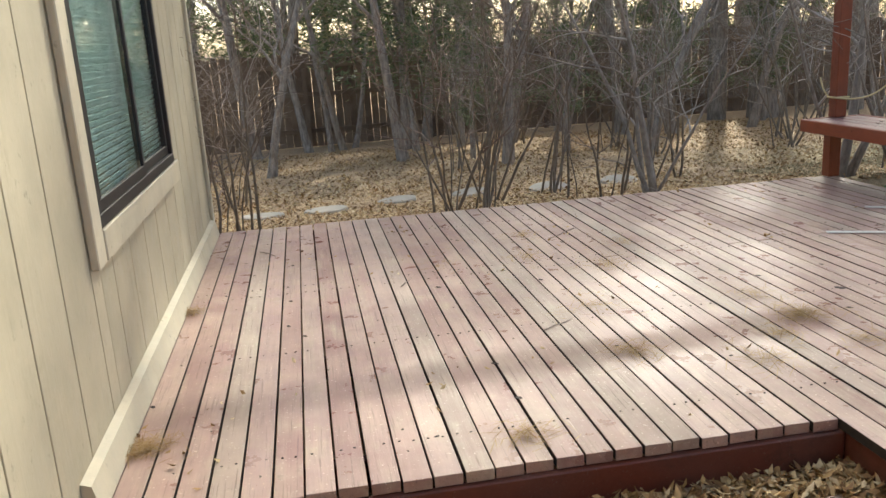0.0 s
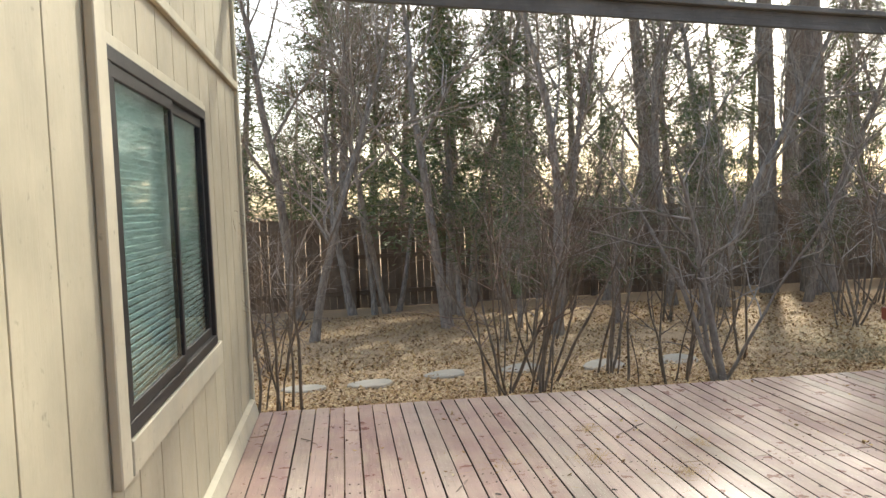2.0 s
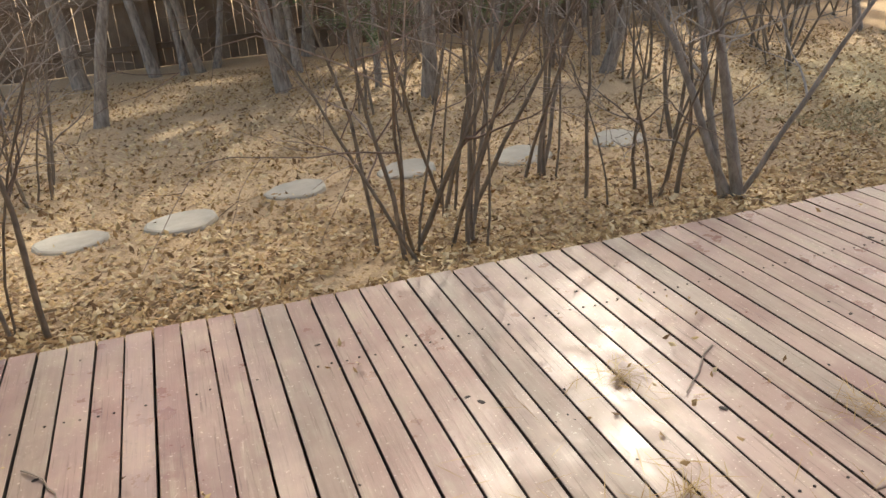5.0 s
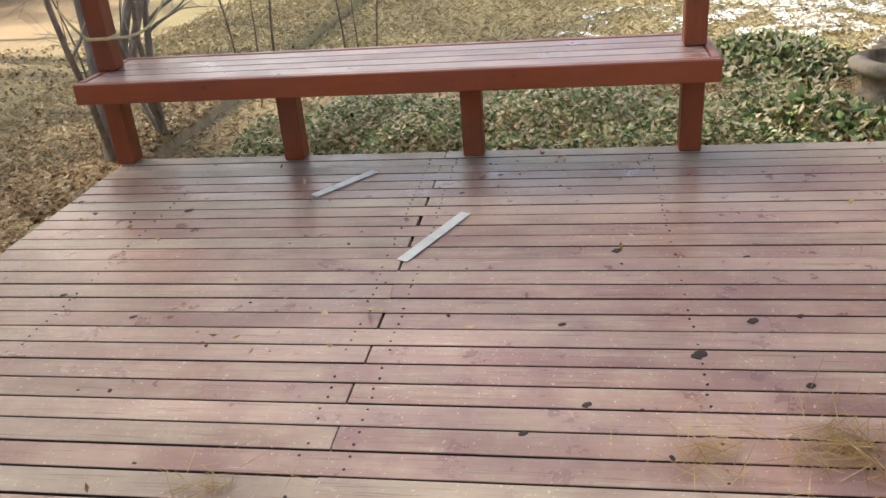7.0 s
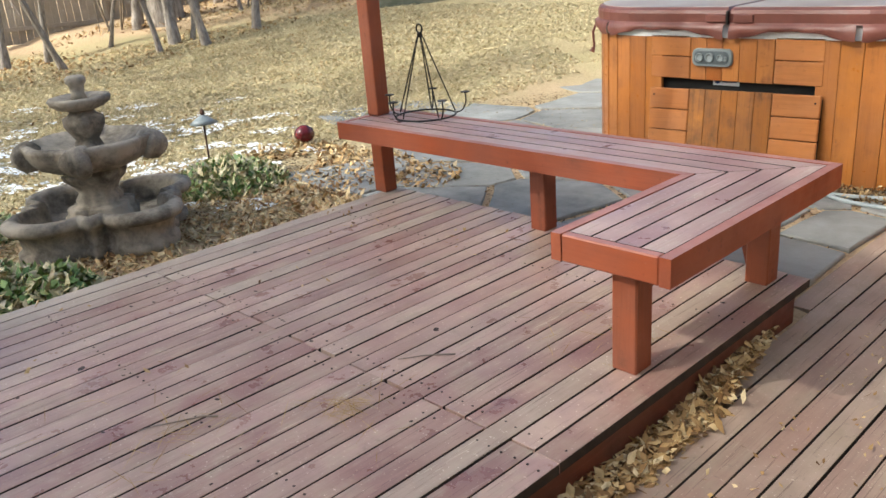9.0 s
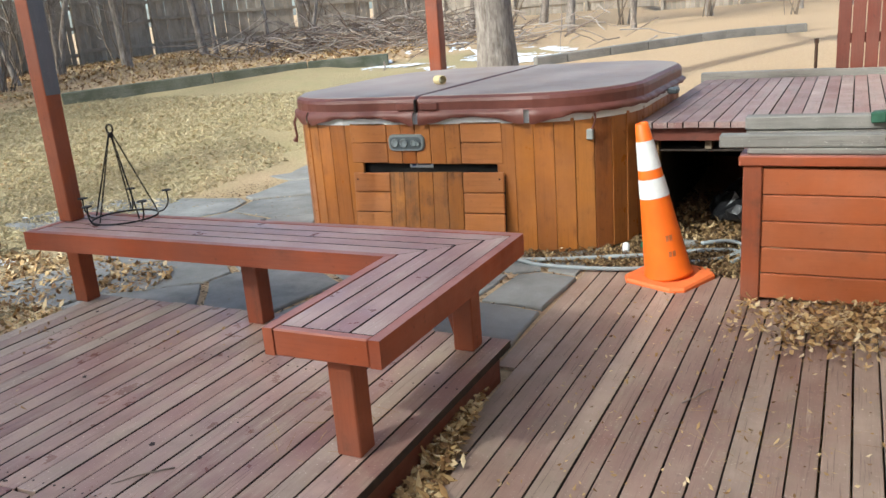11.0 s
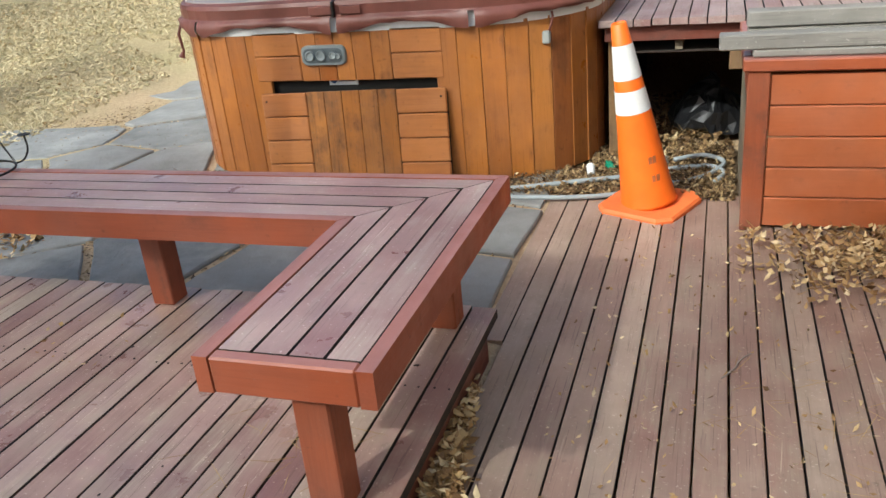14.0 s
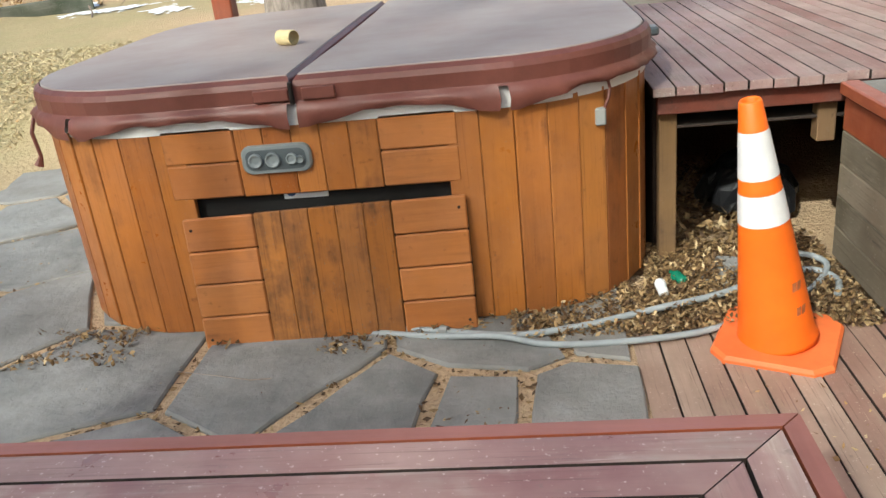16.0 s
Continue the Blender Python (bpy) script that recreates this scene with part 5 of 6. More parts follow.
# stepping stones
for k, (sx, sy, r) in enumerate(((0.23, 1.89, 0.2), (0.82, 1.95, 0.21), (1.54, 2.32, 0.2), (2.3, 2.4, 0.2), (3.08, 2.26, 0.2), (3.85, 2.3, 0.19))):
    q = Geo().lathe([(0.9 * r, -0.04), (r, 0.0), (r * 0.97, 0.018), (r * 0.9, 0.025)], 20, lambda a: 1 + 0.05 * math.sin(3 * a + k) + 0.03 * math.sin(7 * a))
    st = part("stepping_stone", q, PALE_STONE, at=pose(sx, sy, gz(sx, sy) + 0.012, -4, 0, 30 * k))
    tagged(st, "round pale concrete stepping stone among leaves", "stepping stone", "stepping stones")

# ---- fences ----


def fence_run(name, x0, y0, x1, y1, height, mat, label, panel, seed, rail_front=True):
    """A run of upright boards on rails, as panels of their own."""
    rng = random.Random(seed)
    length = math.hypot(x1 - x0, y1 - y0)
    yaw = math.degrees(math.atan2(y1 - y0, x1 - x0))
    n = max(1, int(length / panel + 0.5))
    me = [Geo().box(0.0, 0.136, -0.01, 0.01, 0.03, height + dz, 0.004).mesh("board", mat) for dz in (0, 0.015, -0.02)]
    rail_me = Geo().box(0.0, length / n - 0.01, -0.055, -0.012, 0, 0.085, 0.004).mesh("rail", mat)
    post_me = Geo().box(-0.045, 0.045, -0.1, -0.013, 0, height - 0.05, 0.004).mesh("post", mat)
    for k in range(n):
        t = k / n
        x, y = x0 + (x1 - x0) * t, y0 + (y1 - y0) * t
        fp = thing(name, pose(x, y, gz(x, y) - 0.02, 0, 0, yaw), label, "fence", name + " panels")
        w = length / n
        for i in range(int(w / 0.142)):
            part("board", rng.choice(me), mat, fp, at=pose(i * 0.142 + rng.uniform(0, 0.004), rng.uniform(-0.004, 0.004), 0, 0, rng.uniform(-0.4, 0.4), 0))
        for zz in (0.3, height * 0.55, height - 0.28):
            part("rail", rail_me, mat, fp, at=pose(0, 0, zz))
        part("post", post_me, mat, fp, at=pose(0, -0.02, 0))


fence_run("wooden_fence", -9.0, 10.6, 13.0, 11.2, 1.83, FENCE_WOOD, "weathered brown upright-board fence", 2.44, 21)
fence_run("wooden_fence", 13.0, 11.2, 24.0, 4.0, 1.83, FENCE_WOOD, "weathered brown upright-board fence", 2.44, 22)
fence_run("wooden_fence", 24.0, 4.0, 18.6, -12.5, 1.83, FENCE_PALE, "weathered grey upright-board fence", 2.44, 25)
fence_run("pale_fence", 18.6, -12.5, 18.2, -22.5, 1.7, FENCE_PALE, "pale grey upright-board fence beyond the lawn", 2.44, 23)
fence_run("pale_fence", 18.2, -22.5, 13.5, -28.5, 1.7, FENCE_PALE, "pale grey upright-board fence beyond the lawn", 2.44, 24)
fence_run("pale_fence", 13.5, -28.5, -12.0, -34.0, 1.7, FENCE_PALE, "pale grey upright-board fence beyond the lawn", 2.44, 26)

# timber edging of the lawn
for x0, y0, x1, y1 in ((12.7, -12.1, 10.8, -13.65), (10.8, -13.65, 9.5, -14.6), (9.5, -14.6, 8.25, -15.25)):
    ln = math.hypot(x1 - x0, y1 - y0)
    tagged(part("landscape_timber", Geo().box(0.01, ln - 0.01, -0.09, 0.09, 0, 0.24, 0.015), MOSSY, at=Matrix.Translation((x0, y0, gz(x0 - 0.1, y0 + 0.15) - 0.03)) @ pose(0, 0, 0, 0, 0, math.degrees(math.atan2(y1 - y0, x1 - x0))) @ pose(0, 0, 0, 0, -math.degrees(math.atan2(gz(x1 - 0.1, y1 + 0.15) - gz(x0 - 0.1, y0 + 0.15), ln)), 0)), "mossy grey landscape timber edging the lawn", "timber", "lawn edging")
tagged(part("post", Geo().box(-0.062, 0.062, -0.062, 0.062, 0, 3.4, 0.008), RED_Z, at=pose(4.5, -9.58, -0.14)), "red painted timber post behind the hot tub", "post", "pergola posts")
# curved bed edging beyond the raised deck
bed = [(5.2, -14.2), (3.9, -15.7), (2.9, -16.9), (1.7, -17.4)]
bend = [tuple(p)[:2] for p in smooth_line([(x, y, 0) for x, y in bed])]
bend = bend[::max(1, len(bend) // 9)]
edge = thing("bed_edging", pose(0, 0, 0), "curved weathered timber edging of a planting bed", "edging")
for (ax, ay), (bx, by) in zip(bend, bend[1:]):
    za, zb, ln = gz(ax, ay), gz(bx, by), math.hypot(bx - ax, by - ay)
    part("edge_block", Geo().box(0.004, ln - 0.004, -0.06, 0.06, -0.05, 0.13, 0.012), GREY_WOOD, edge, at=Matrix.Translation((ax, ay, za)) @ pose(0, 0, 0, 0, 0, math.degrees(math.atan2(by - ay, bx - ax))) @ pose(0, 0, 0, 0, -math.degrees(math.atan2(zb - za, ln)), 0))

# coil of dark wire on the lower deck
coil = thing("wire_coil", pose(0.37, -5.42, -0.139), "coil of dark grey garden wire on the lower deck", "wire coil")
for k in range(5):
    part("turn", Geo().tube([((0.11 + 0.006 * (k % 3)) * math.cos(a), (0.11 + 0.006 * (k % 2)) * math.sin(a), 0.008 + 0.022 * k + 0.006 * math.sin(3 * a + k)) for a in [2 * math.pi * i / 32 for i in range(33)]], 0.007, 6), PLASTIC_DK, coil, smooth=True)

# ---- trees and shrubs ----


def shrub_meshes(seed, stems, height, lean, twig_mat, side=7, fine=5, stem_r=0.013, tag="shrub", foot=0.16, bark=STEM):
    """Meshes of a many-stemmed bare shrub: its stems and its twigs."""
    rng = np.random.default_rng(seed)
    thick, thin = [], []
    for _ in range(stems):
        a = rng.uniform(0, 2 * np.pi)
        out = rng.uniform(0.05, lean)
        s = (rng.normal(0, foot), rng.normal(0, foot * 0.75), -0.03)
        h = height * rng.uniform(0.6, 1.1)
        r = stem_r * rng.uniform(0.6, 1.5)
        main = branch(rng, s, (math.cos(a) * out, math.sin(a) * out, 1), h, r, r * 0.25, 9, 0.075, 0.02)
        thick.append(main)
        subs = spread(rng, main, side, 0.3, 48, h * 0.42, 0.6, 7, 0.17, 0.0)
        thin += subs
        for sb in subs:
            tw = spread(rng, sb, fine, 0.15, 42, h * 0.17, 0.6, 4, 0.16, 0.02, 0.0012)
            thin += tw
            for t in tw:
                thin += spread(rng, t, 1, 0.2, 45, h * 0.08, 0.7, 2, 0.15, 0.0, 0.0011)
    return tubes_mesh(tag + "_stems", thick, bark, few), tubes_mesh(tag + "_twigs", thin, twig_mat, few)


def tree_meshes(seed, height, radius, twig_mat, limbs=9, lean=0.12, tag="tree", low=0.3, density=1.0, bark=BARK):
    """Meshes of a bare tree: trunk with limbs, and the twigs of its crown."""
    rng = np.random.default_rng(seed)
    a = rng.uniform(0, 2 * np.pi)
    trunk = branch(rng, (0, 0, -0.08), (lean * math.cos(a), lean * math.sin(a), 1), height, radius, radius * 0.2, 12, 0.05, 0.03)
    trunk[1][0] *= 1.35
    thick, thin = [trunk], []
    big = spread(rng, trunk, limbs, low, 46, height * 0.5, 0.5, 9, 0.1, 0.05, 0.006)
    thick += big
    for b in big:
        sub = spread(rng, b, int(7 * density), 0.2, 40, height * 0.24, 0.55, 6, 0.13, 0.03, 0.0025)
        thin += sub
        for s in sub:
            tw = spread(rng, s, int(6 * density), 0.15, 42, height * 0.1, 0.6, 4, 0.16, 0.0, 0.0018)
            thin += tw
            for t in tw:
                thin += spread(rng, t, 2, 0.2, 42, height * 0.05, 0.7, 2, 0.15, 0.0, 0.0016)
    return tubes_mesh(tag + "_trunk", thick, bark, few), tubes_mesh(tag + "_crown", thin, twig_mat, few)


def conifer_meshes(seed, height, radius, low=0.12, count=150, wide=0.26, blade=1.0):
    rng = np.random.default_rng(seed)
    trunk = branch(rng, (0, 0, -0.1), (0.02, 0.01, 1), height, radius, 0.02, 10, 0.015, 0.01)
    limbs, cen, ux, uy = [], [], [], []
    for i in range(count):
        t = low + (1 - low) * (i / count) ** 0.9
        z = t * height
        reach = height * wide * (1 - (t - low) / (1 - low) * (1 if low > 0.3 else 1 - low) - (0 if low > 0.3 else low)) ** 0.75 * rng.uniform(0.55, 1.15) + 0.15
        a = rng.uniform(0, 2 * np.pi)
        p, r = branch(rng, (0, 0, z), (math.cos(a), math.sin(a), rng.uniform(-0.1, 0.25)), reach, 0.016, 0.003, 6, 0.07, -0.02)
        limbs.append((p, r))
        k = int(44 + reach * 68)
        tt = rng.uniform(0.15, 1.0, k) * 6
        i0 = np.minimum(tt.astype(int), 5)
        c = p[i0] + (p[i0 + 1] - p[i0]) * (tt - i0)[:, None] + rng.normal(0, 1, (k, 3)) * np.array((0.07, 0.07, 0.15))
        d = rng.normal(0, 1, (k, 3)) + (p[-1] - p[0]) / reach * 1.2
        d /= np.linalg.norm(d, axis=1, keepdims=True)
        s = np.cross(d, rng.normal(0, 1, (k, 3)))
        s /= np.linalg.norm(s, axis=1, keepdims=True)
        ln = rng.uniform(0.05, 0.11, (k, 1)) * blade
        cen.append(c)
        ux.append(s * ln * 0.16)
        uy.append(d * ln)
    return tubes_mesh("conifer_trunk", [trunk] + limbs, BARK, few), quads("conifer_crown", np.concatenate(cen), np.concatenate(ux), np.concatenate(uy), NEEDLE)


def plant(name, meshes, names, x, y, scale, turn, label, category, group, sink=0.02, tilt=(0, 0)):
    t = thing(name, Matrix.Translation((x, y, gz(x, y) - sink)) @ pose(0, 0, 0, tilt[0], tilt[1], turn) @ Matrix.Scale(scale, 4), label, category, group)
    for me, n in zip(meshes, names):
        part(n, me, None, t)
    return t


rp = random.Random(5)
SH = [shrub_meshes(31, 6, 2.6, 0.5, TWIG, 6, 5), shrub_meshes(32, 7, 2.3, 0.55, TWIG_RED, 7, 5), shrub_meshes(33, 5, 2.7, 0.75, TWIG_PALE, 7, 5), shrub_meshes(34, 7, 2.0, 0.35, TWIG, 6, 4)]
L_SH = ["bare grey-brown shrub of many thin stems", "bare reddish-brown shrub of many thin stems", "bare pale-twigged shrub with arching stems", "small bare shrub of thin upright stems"]


def shrub(k, x, y, s, turn=None):
    return plant("shrub", SH[k], ("trunk", "crown"), x, y, s, rp.uniform(0, 360) if turn is None else turn, L_SH[k], "shrub", "bare shrubs")


# the thicket along the far deck edge
for k, x, y, s in ((3, 0.10, 0.25, 0.95), (3, 0.12, 0.55, 0.8), (1, 1.75, 0.62, 0.8), (0, 2.05, 0.55, 0.8), (0, 2.25, 1.25, 0.9), (0, 2.95, 1.7, 0.95), (3, 3.05, 0.9, 0.85),
                   (2, 4.3, 2.2, 1.0), (3, 2.9, 5.2, 1.1), (2, 7.2, 4.6, 1.15), (2, 5.6, 4.9, 1.0), (3, -0.3, 3.4, 0.9), (0, -0.9, 7.2, 1.1), (2, 7.9, 5.8, 1.2), (0, 5.4, 6.4, 1.2), (1, 9.2, 7.0, 1.2), (2, 10.8, 7.8, 1.2), (1, 4.4, 8.4, 1.3)):
    shrub(k, x, y, s)
# pale forked small tree at the deck edge, and the leaning stems by the bench post
FORK = shrub_meshes(41, 4, 2.6, 0.55, TWIG_PALE, 6, 5, 0.026, "fork", 0.025, PALE_BARK)
plant("small_tree", FORK, ("trunk", "crown"), 3.42, 0.46, 1.0, 150, "small bare tree with pale forking trunk", "tree", "bare trees")
plant("small_tree", FORK, ("trunk", "crown"), 4.95, 0.24, 1.25, 20, "small bare tree with pale forking trunk", "tree", "bare trees")
plant("small_tree", FORK, ("trunk", "crown"), 5.35, 0.15, 0.8, 240, "small bare tree with pale forking trunk", "tree", "bare trees")
SAP = shrub_meshes(35, 3, 2.1, 0.3, TWIG_PALE, 4, 3, 0.012, "sapling")
for x, y, s in ((6.1, -0.35, 0.9), (5.75, 0.9, 0.9), (6.6, -0.6, 0.8)):
    plant("sapling", SAP, ("trunk", "crown"), x, y, s, rp.uniform(0, 360), "thin bare sapling on the lawn edge", "sapling", "saplings")
# bare trees behind the thicket
TR = [tree_meshes(51, 6.2, 0.075, TWIG, 12, 0.25, "tree", 0.25, 1.0), tree_meshes(52, 7.0, 0.09, TWIG_PALE, 12, 0.15, "tree", 0.3, 1.0), tree_meshes(53, 5.4, 0.06, TWIG_RED, 11, 0.3, "tree", 0.2, 1.0)]
for k, x, y, s, tl in ((0, 0.15, 6.3, 0.9, (3, -4)), (1, 0.75, 9.9, 0.85, (0, -10)), (2, 1.6, 10.0, 0.95, (0, 15)), (0, -1.0, 7.8, 1.0, (0, 0)), (1, 3.5, 5.6, 0.9, (0, 0)), (0, 5.6, 5.6, 0.95, (0, 6)),
                       (1, 7.0, 7.8, 1.0, (0, 0)), (2, 2.6, 8.6, 1.0, (0, 0)), (2, 1.15, 9.7, 0.9, (0, -5)), (0, 8.6, 8.0, 1.0, (0, 0)), (1, 2.2, 7.2, 1.0, (0, 0)), (2, 9.8, 6.2, 0.95, (0, -5)), (1, -0.2, 9.4, 1.1, (0, 0)), (2, 1.4, 9.8, 1.1, (0, 0)), (1, -2.8, 6.4, 1.0, (0, 0)), (0, 4.5, 9.2, 1.2, (0, 0)), (2, 5.6, 10.0, 1.3, (0, 4)), (1, 6.4, 8.6, 1.15, (0, 0)), (0, 3.0, 10.2, 1.25, (0, -4)), (0, 11.5, 6.6, 1.1, (0, 0))):
    plant("bare_tree", TR[k], ("trunk", "crown"), x, y, s, rp.uniform(0, 360), "leafless deciduous tree with fine grey-brown twigs", "tree", "bare trees", tilt=tl)
# conifers
CO = conifer_meshes(61, 7.5, 0.12, 0.2, 72, 0.29)
for x, y, s in ((3.4, 8.6, 0.7), (2.5, 9.0, 0.9), (0.6, 12.0, 1.1), (1.9, 12.5, 0.95), (-1.5, 13.0, 1.0), (0.4, 14.5, 1.0), (8.2, 12.8, 1.0), (12.5, 13.0, 0.9), (16.0, 11.0, 1.0), (19.0, 8.0, 1.0), (5.2, 14.5, 1.1), (3.6, 15.5, 1.1), (10.3, 14.6, 1.0), (6.7, 16.0, 1.2), (14.4, 15.0, 1.1), (18.2, 12.5, 1.1), (4.7, 6.6, 0.45), (6.2, 6.9, 0.5), (3.2, 6.6, 0.38), (7.6, 9.8, 0.55), (9.3, 8.8, 0.5)) + tuple((-10 + 2.3 * q, 18.5 + 3.0 * ((q * 7) % 5) / 5, 0.85 + 0.1 * ((q * 3) % 4)) for q in range(17)):
    plant("conifer", CO, ("trunk", "crown"), x, y, s, rp.uniform(0, 360), "dark green conifer behind the thicket", "tree", "conifers")
# large grey trunks
BIG = tree_meshes(71, 13.0, 0.24, TWIG_PALE, 11, 0.03, "big_tree", 0.3, 0.9)
plant("large_tree", BIG, ("trunk", "crown"), 4.32, -10.65, 0.92, 30, "large bare tree with thick grey trunk", "tree", "large trees")
plant("large_tree", BIG, ("trunk", "crown"), 9.7, 9.4, 1.15, 140, "large bare tree with thick grey trunk", "tree", "large trees")
plant("large_tree", BIG, ("trunk", "crown"), 16.9, -10.3, 1.2, 75, "large bare tree with pale grey trunk by the fence", "tree", "large trees")
plant("large_tree", BIG, ("trunk", "crown"), 16.4, -13.4, 0.85, 200, "large bare tree with pale grey trunk by the fence", "tree", "large trees")
# tall pines with bare trunks; high crowns placed out of view to dapple the deck
PI = conifer_meshes(62, 18.0, 0.2, 0.5, 34, 0.19, 1.5)
# the last one is an added tree, wholly unseen, that shades the hot tub
for x, y, s, turn in ((8.85, 9.75, 1.0, 334.0), (7.65, 12.85, 0.95, 247.2), (10.81, 12.41, 1.05, 72.6), (13.61, 11.76, 0.96, 319.5), (11.74, 9.55, 0.93, 354.1), (17.91, 10.16, 1.05, 51.4), (10.6, 6.3, 0.95, 120.0)):
    plant("pine", PI, ("trunk", "crown"), x, y, s, turn, "tall pine with bare grey trunk and shade-casting crown out of view", "tree", "tall pines")
# wood edge beyond the lawn
for k in range(44):
    t = k / 43
    if t < 0.4:
        x, y = 16.0 + rp.uniform(-1.5, 1.8), -8.5 - 22 * t + rp.uniform(-1.0, 1.0)
    else:
        x, y = 15.5 - 16 * (t - 0.4) / 0.6 + rp.uniform(-1.0, 1.0), -19.0 - 7 * (t - 0.4) / 0.6 + rp.uniform(-2.0, 2.5)
    if k % 3 == 2:
        shrub(rp.choice((0, 2, 2)), x, y, rp.uniform(0.9, 1.5))
    else:
        plant("bare_tree", TR[rp.choice((0, 1, 1, 2))], ("trunk", "crown"), x, y, rp.uniform(0.7, 1.1), rp.uniform(0, 360), "leafless deciduous tree with fine grey-brown twigs", "tree", "bare trees")
for x, y in ((20.5, -16), (21, -21), (18, -27), (11, -32), (4, -34), (-2, -36), (23, -8), (15, -31), (21, -12)):
    plant("conifer", CO, ("trunk", "crown"), x, y, rp.uniform(0.9, 1.2), rp.uniform(0, 360), "dark green conifer behind the lawn", "tree", "conifers")
for k in range(16):
    x, y = 14.6 + rp.uniform(-1.2, 2.6), -4.0 - 0.62 * k + rp.uniform(-0.6, 0.6)
    plant("bare_tree", TR[(0, 1, 1, 2)[k % 4]], ("trunk", "crown"), x, y, rp.uniform(0.6, 1.0), rp.uniform(0, 360), "leafless deciduous tree with fine grey-brown twigs", "tree", "bare trees", tilt=(rp.uniform(-12, 12), rp.uniform(-12, 12)))
PILE = np.random.default_rng(88)
lines = []
for _ in range(620):
    a = PILE.uniform(0, 2 * np.pi)
    px, py = 9.8 + PILE.normal(0, 1.9), -17.6 + PILE.normal(0, 0.9)
    p0 = (px, py, gz(px, py) + 0.05 + abs(PILE.normal(0, 0.24)))
    lines.append(branch(PILE, p0, (math.cos(a), math.sin(a), PILE.normal(0, 0.25)), PILE.uniform(0.5, 1.5), 0.014, 0.004, 5, 0.15, -0.03))
tagged(part("brush_pile", tubes_mesh("brush_pile", lines, TWIG, few), TWIG), "pile of cut dry branches beyond the lawn", "brush pile", kind="stuff")

# ---- leaf litter, ground cover, straw, grass, snow ----
nr = np.random.default_rng(9)


def gz_many(x, y):
    return np.array([gz(a, b) for a, b in zip(x, y)])


def litter(name, x, y, z, size, material, label, category="leaf litter", flat=0.5, slim=0.5):
    n = len(x)
    c = np.stack([x, y, z + nr.uniform(0.004, 0.03, n)], 1)
    a = nr.uniform(0, 2 * np.pi, n)
    u = np.stack([np.cos(a), np.sin(a), nr.normal(0, flat, n)], 1)
    w = np.stack([-np.sin(a), np.cos(a), nr.normal(0, flat, n)], 1)
    s = nr.uniform(0.55, 1.35, (n, 1)) * size
    ob = part(name, quads(name, c, w * s * slim, u * s, material), material)
    return tagged(ob, label, category, kind="stuff")


def field(n, x0, x1, y0, y1):
    return nr.uniform(x0, x1, n), nr.uniform(y0, y1, n)


def clumpy(x, y, scale, keep):
    v = np.array([noise.noise((a * scale, b * scale, 3.3)) for a, b in zip(x, y)])
    m = v > keep
    return x[m], y[m]


x, y = field(30000, -0.4, 6.5, 0.02, 1.7)
m = nr.uniform(0, 1, len(x)) < np.clip(1.15 - 0.7 * y, 0.15, 1)
x, y = clumpy(x[m], y[m], 2.2, -0.5)
litter("leaf_litter", x, y, gz_many(x, y), 0.0205, DRY_LEAF, "dry tan fallen leaves along the deck edge", flat=0.35)
x, y = field(30000, -0.6, 6.5, 0.02, 4.2)
litter("leaf_litter", x, y, gz_many(x, y) - 0.004, 0.0105, DRY_LEAF, "crumbled dry leaf over the bare soil", flat=0.4, slim=0.35)
x, y = field(40000, -2.5, 10, 1.2, 9.5)
x, y = clumpy(x, y, 0.9, -0.6)
litter("leaf_litter", x, y, gz_many(x, y), 0.024, DRY_LEAF, "dry brown leaves scattered under the shrubs", flat=0.42)
x, y = field(4200, 2.07, 2.25, -5.3, -3.68)
m = x > 2.13 + np.clip(-4.55 - y, 0, 1) * 0.19 - nr.exponential(0.012, len(x))
x, y = x[m], y[m]
litter("leaf_litter", x, y, np.where(y < -4.66, -0.136, -0.165) + nr.uniform(0, 0.028, len(x)), 0.021, DRY_LEAF, "dry leaves filling the gap between the decks")
x, y = field(3400, 0.05, 2.3, -3.82, -3.655)
litter("leaf_litter", x, y, np.full(len(x), -0.175) + nr.uniform(0, 0.03, len(x)), 0.017, DRY_LEAF, "dry leaves filling the gap between the decks")
x, y = field(14000, 1.45, 2.75, -7.75, -6.95)
m = (x < 2.2) | (y > -7.15 - 0.9 * np.abs(x - 2.2) * 0 - (x < 2.6) * 0.2)
x, y = x[m], y[m]
litter("leaf_litter", x, y, np.full(len(x), -0.155) + nr.uniform(0, 0.04, len(x)), 0.0118, DARK_LEAF, "dark brown leaves heaped beside the hot tub")
x, y = field(1500, 1.45, 2.1, -9.0, -7.7)
litter("leaf_litter", x, y, np.full(len(x), -0.17) + nr.uniform(0, 0.05, len(x)), 0.022, DARK_LEAF, "dark leaves blown under the raised deck")
x, y = field(2200, 2.2, 4.8, -7.2, -6.9)
x, y = clumpy(x, y, 4.0, 0.05)
litter("leaf_litter", x, y, np.full(len(x), -0.125), 0.013, DARK_LEAF, "small brown leaves along the foot of the tub")
x = nr.normal(0.68, 0.36, 3600)
y = nr.normal(-6.42, 0.2, 3600) + 0.1 * np.sin(x * 7)
m = (x > 0.03) & (x < 1.45) & (y < -5.75) & (y > -6.62)
litter("leaf_litter", x[m], y[m], np.full(m.sum(), -0.138) + nr.uniform(0, 0.025, m.sum()), 0.018, DRY_LEAF, "heap of dry leaves in front of the storage box")
x, y = field(9000, 4.76, 6.9, -6.4, -2.6)
x, y = clumpy(x, y, 1.2, -0.3)
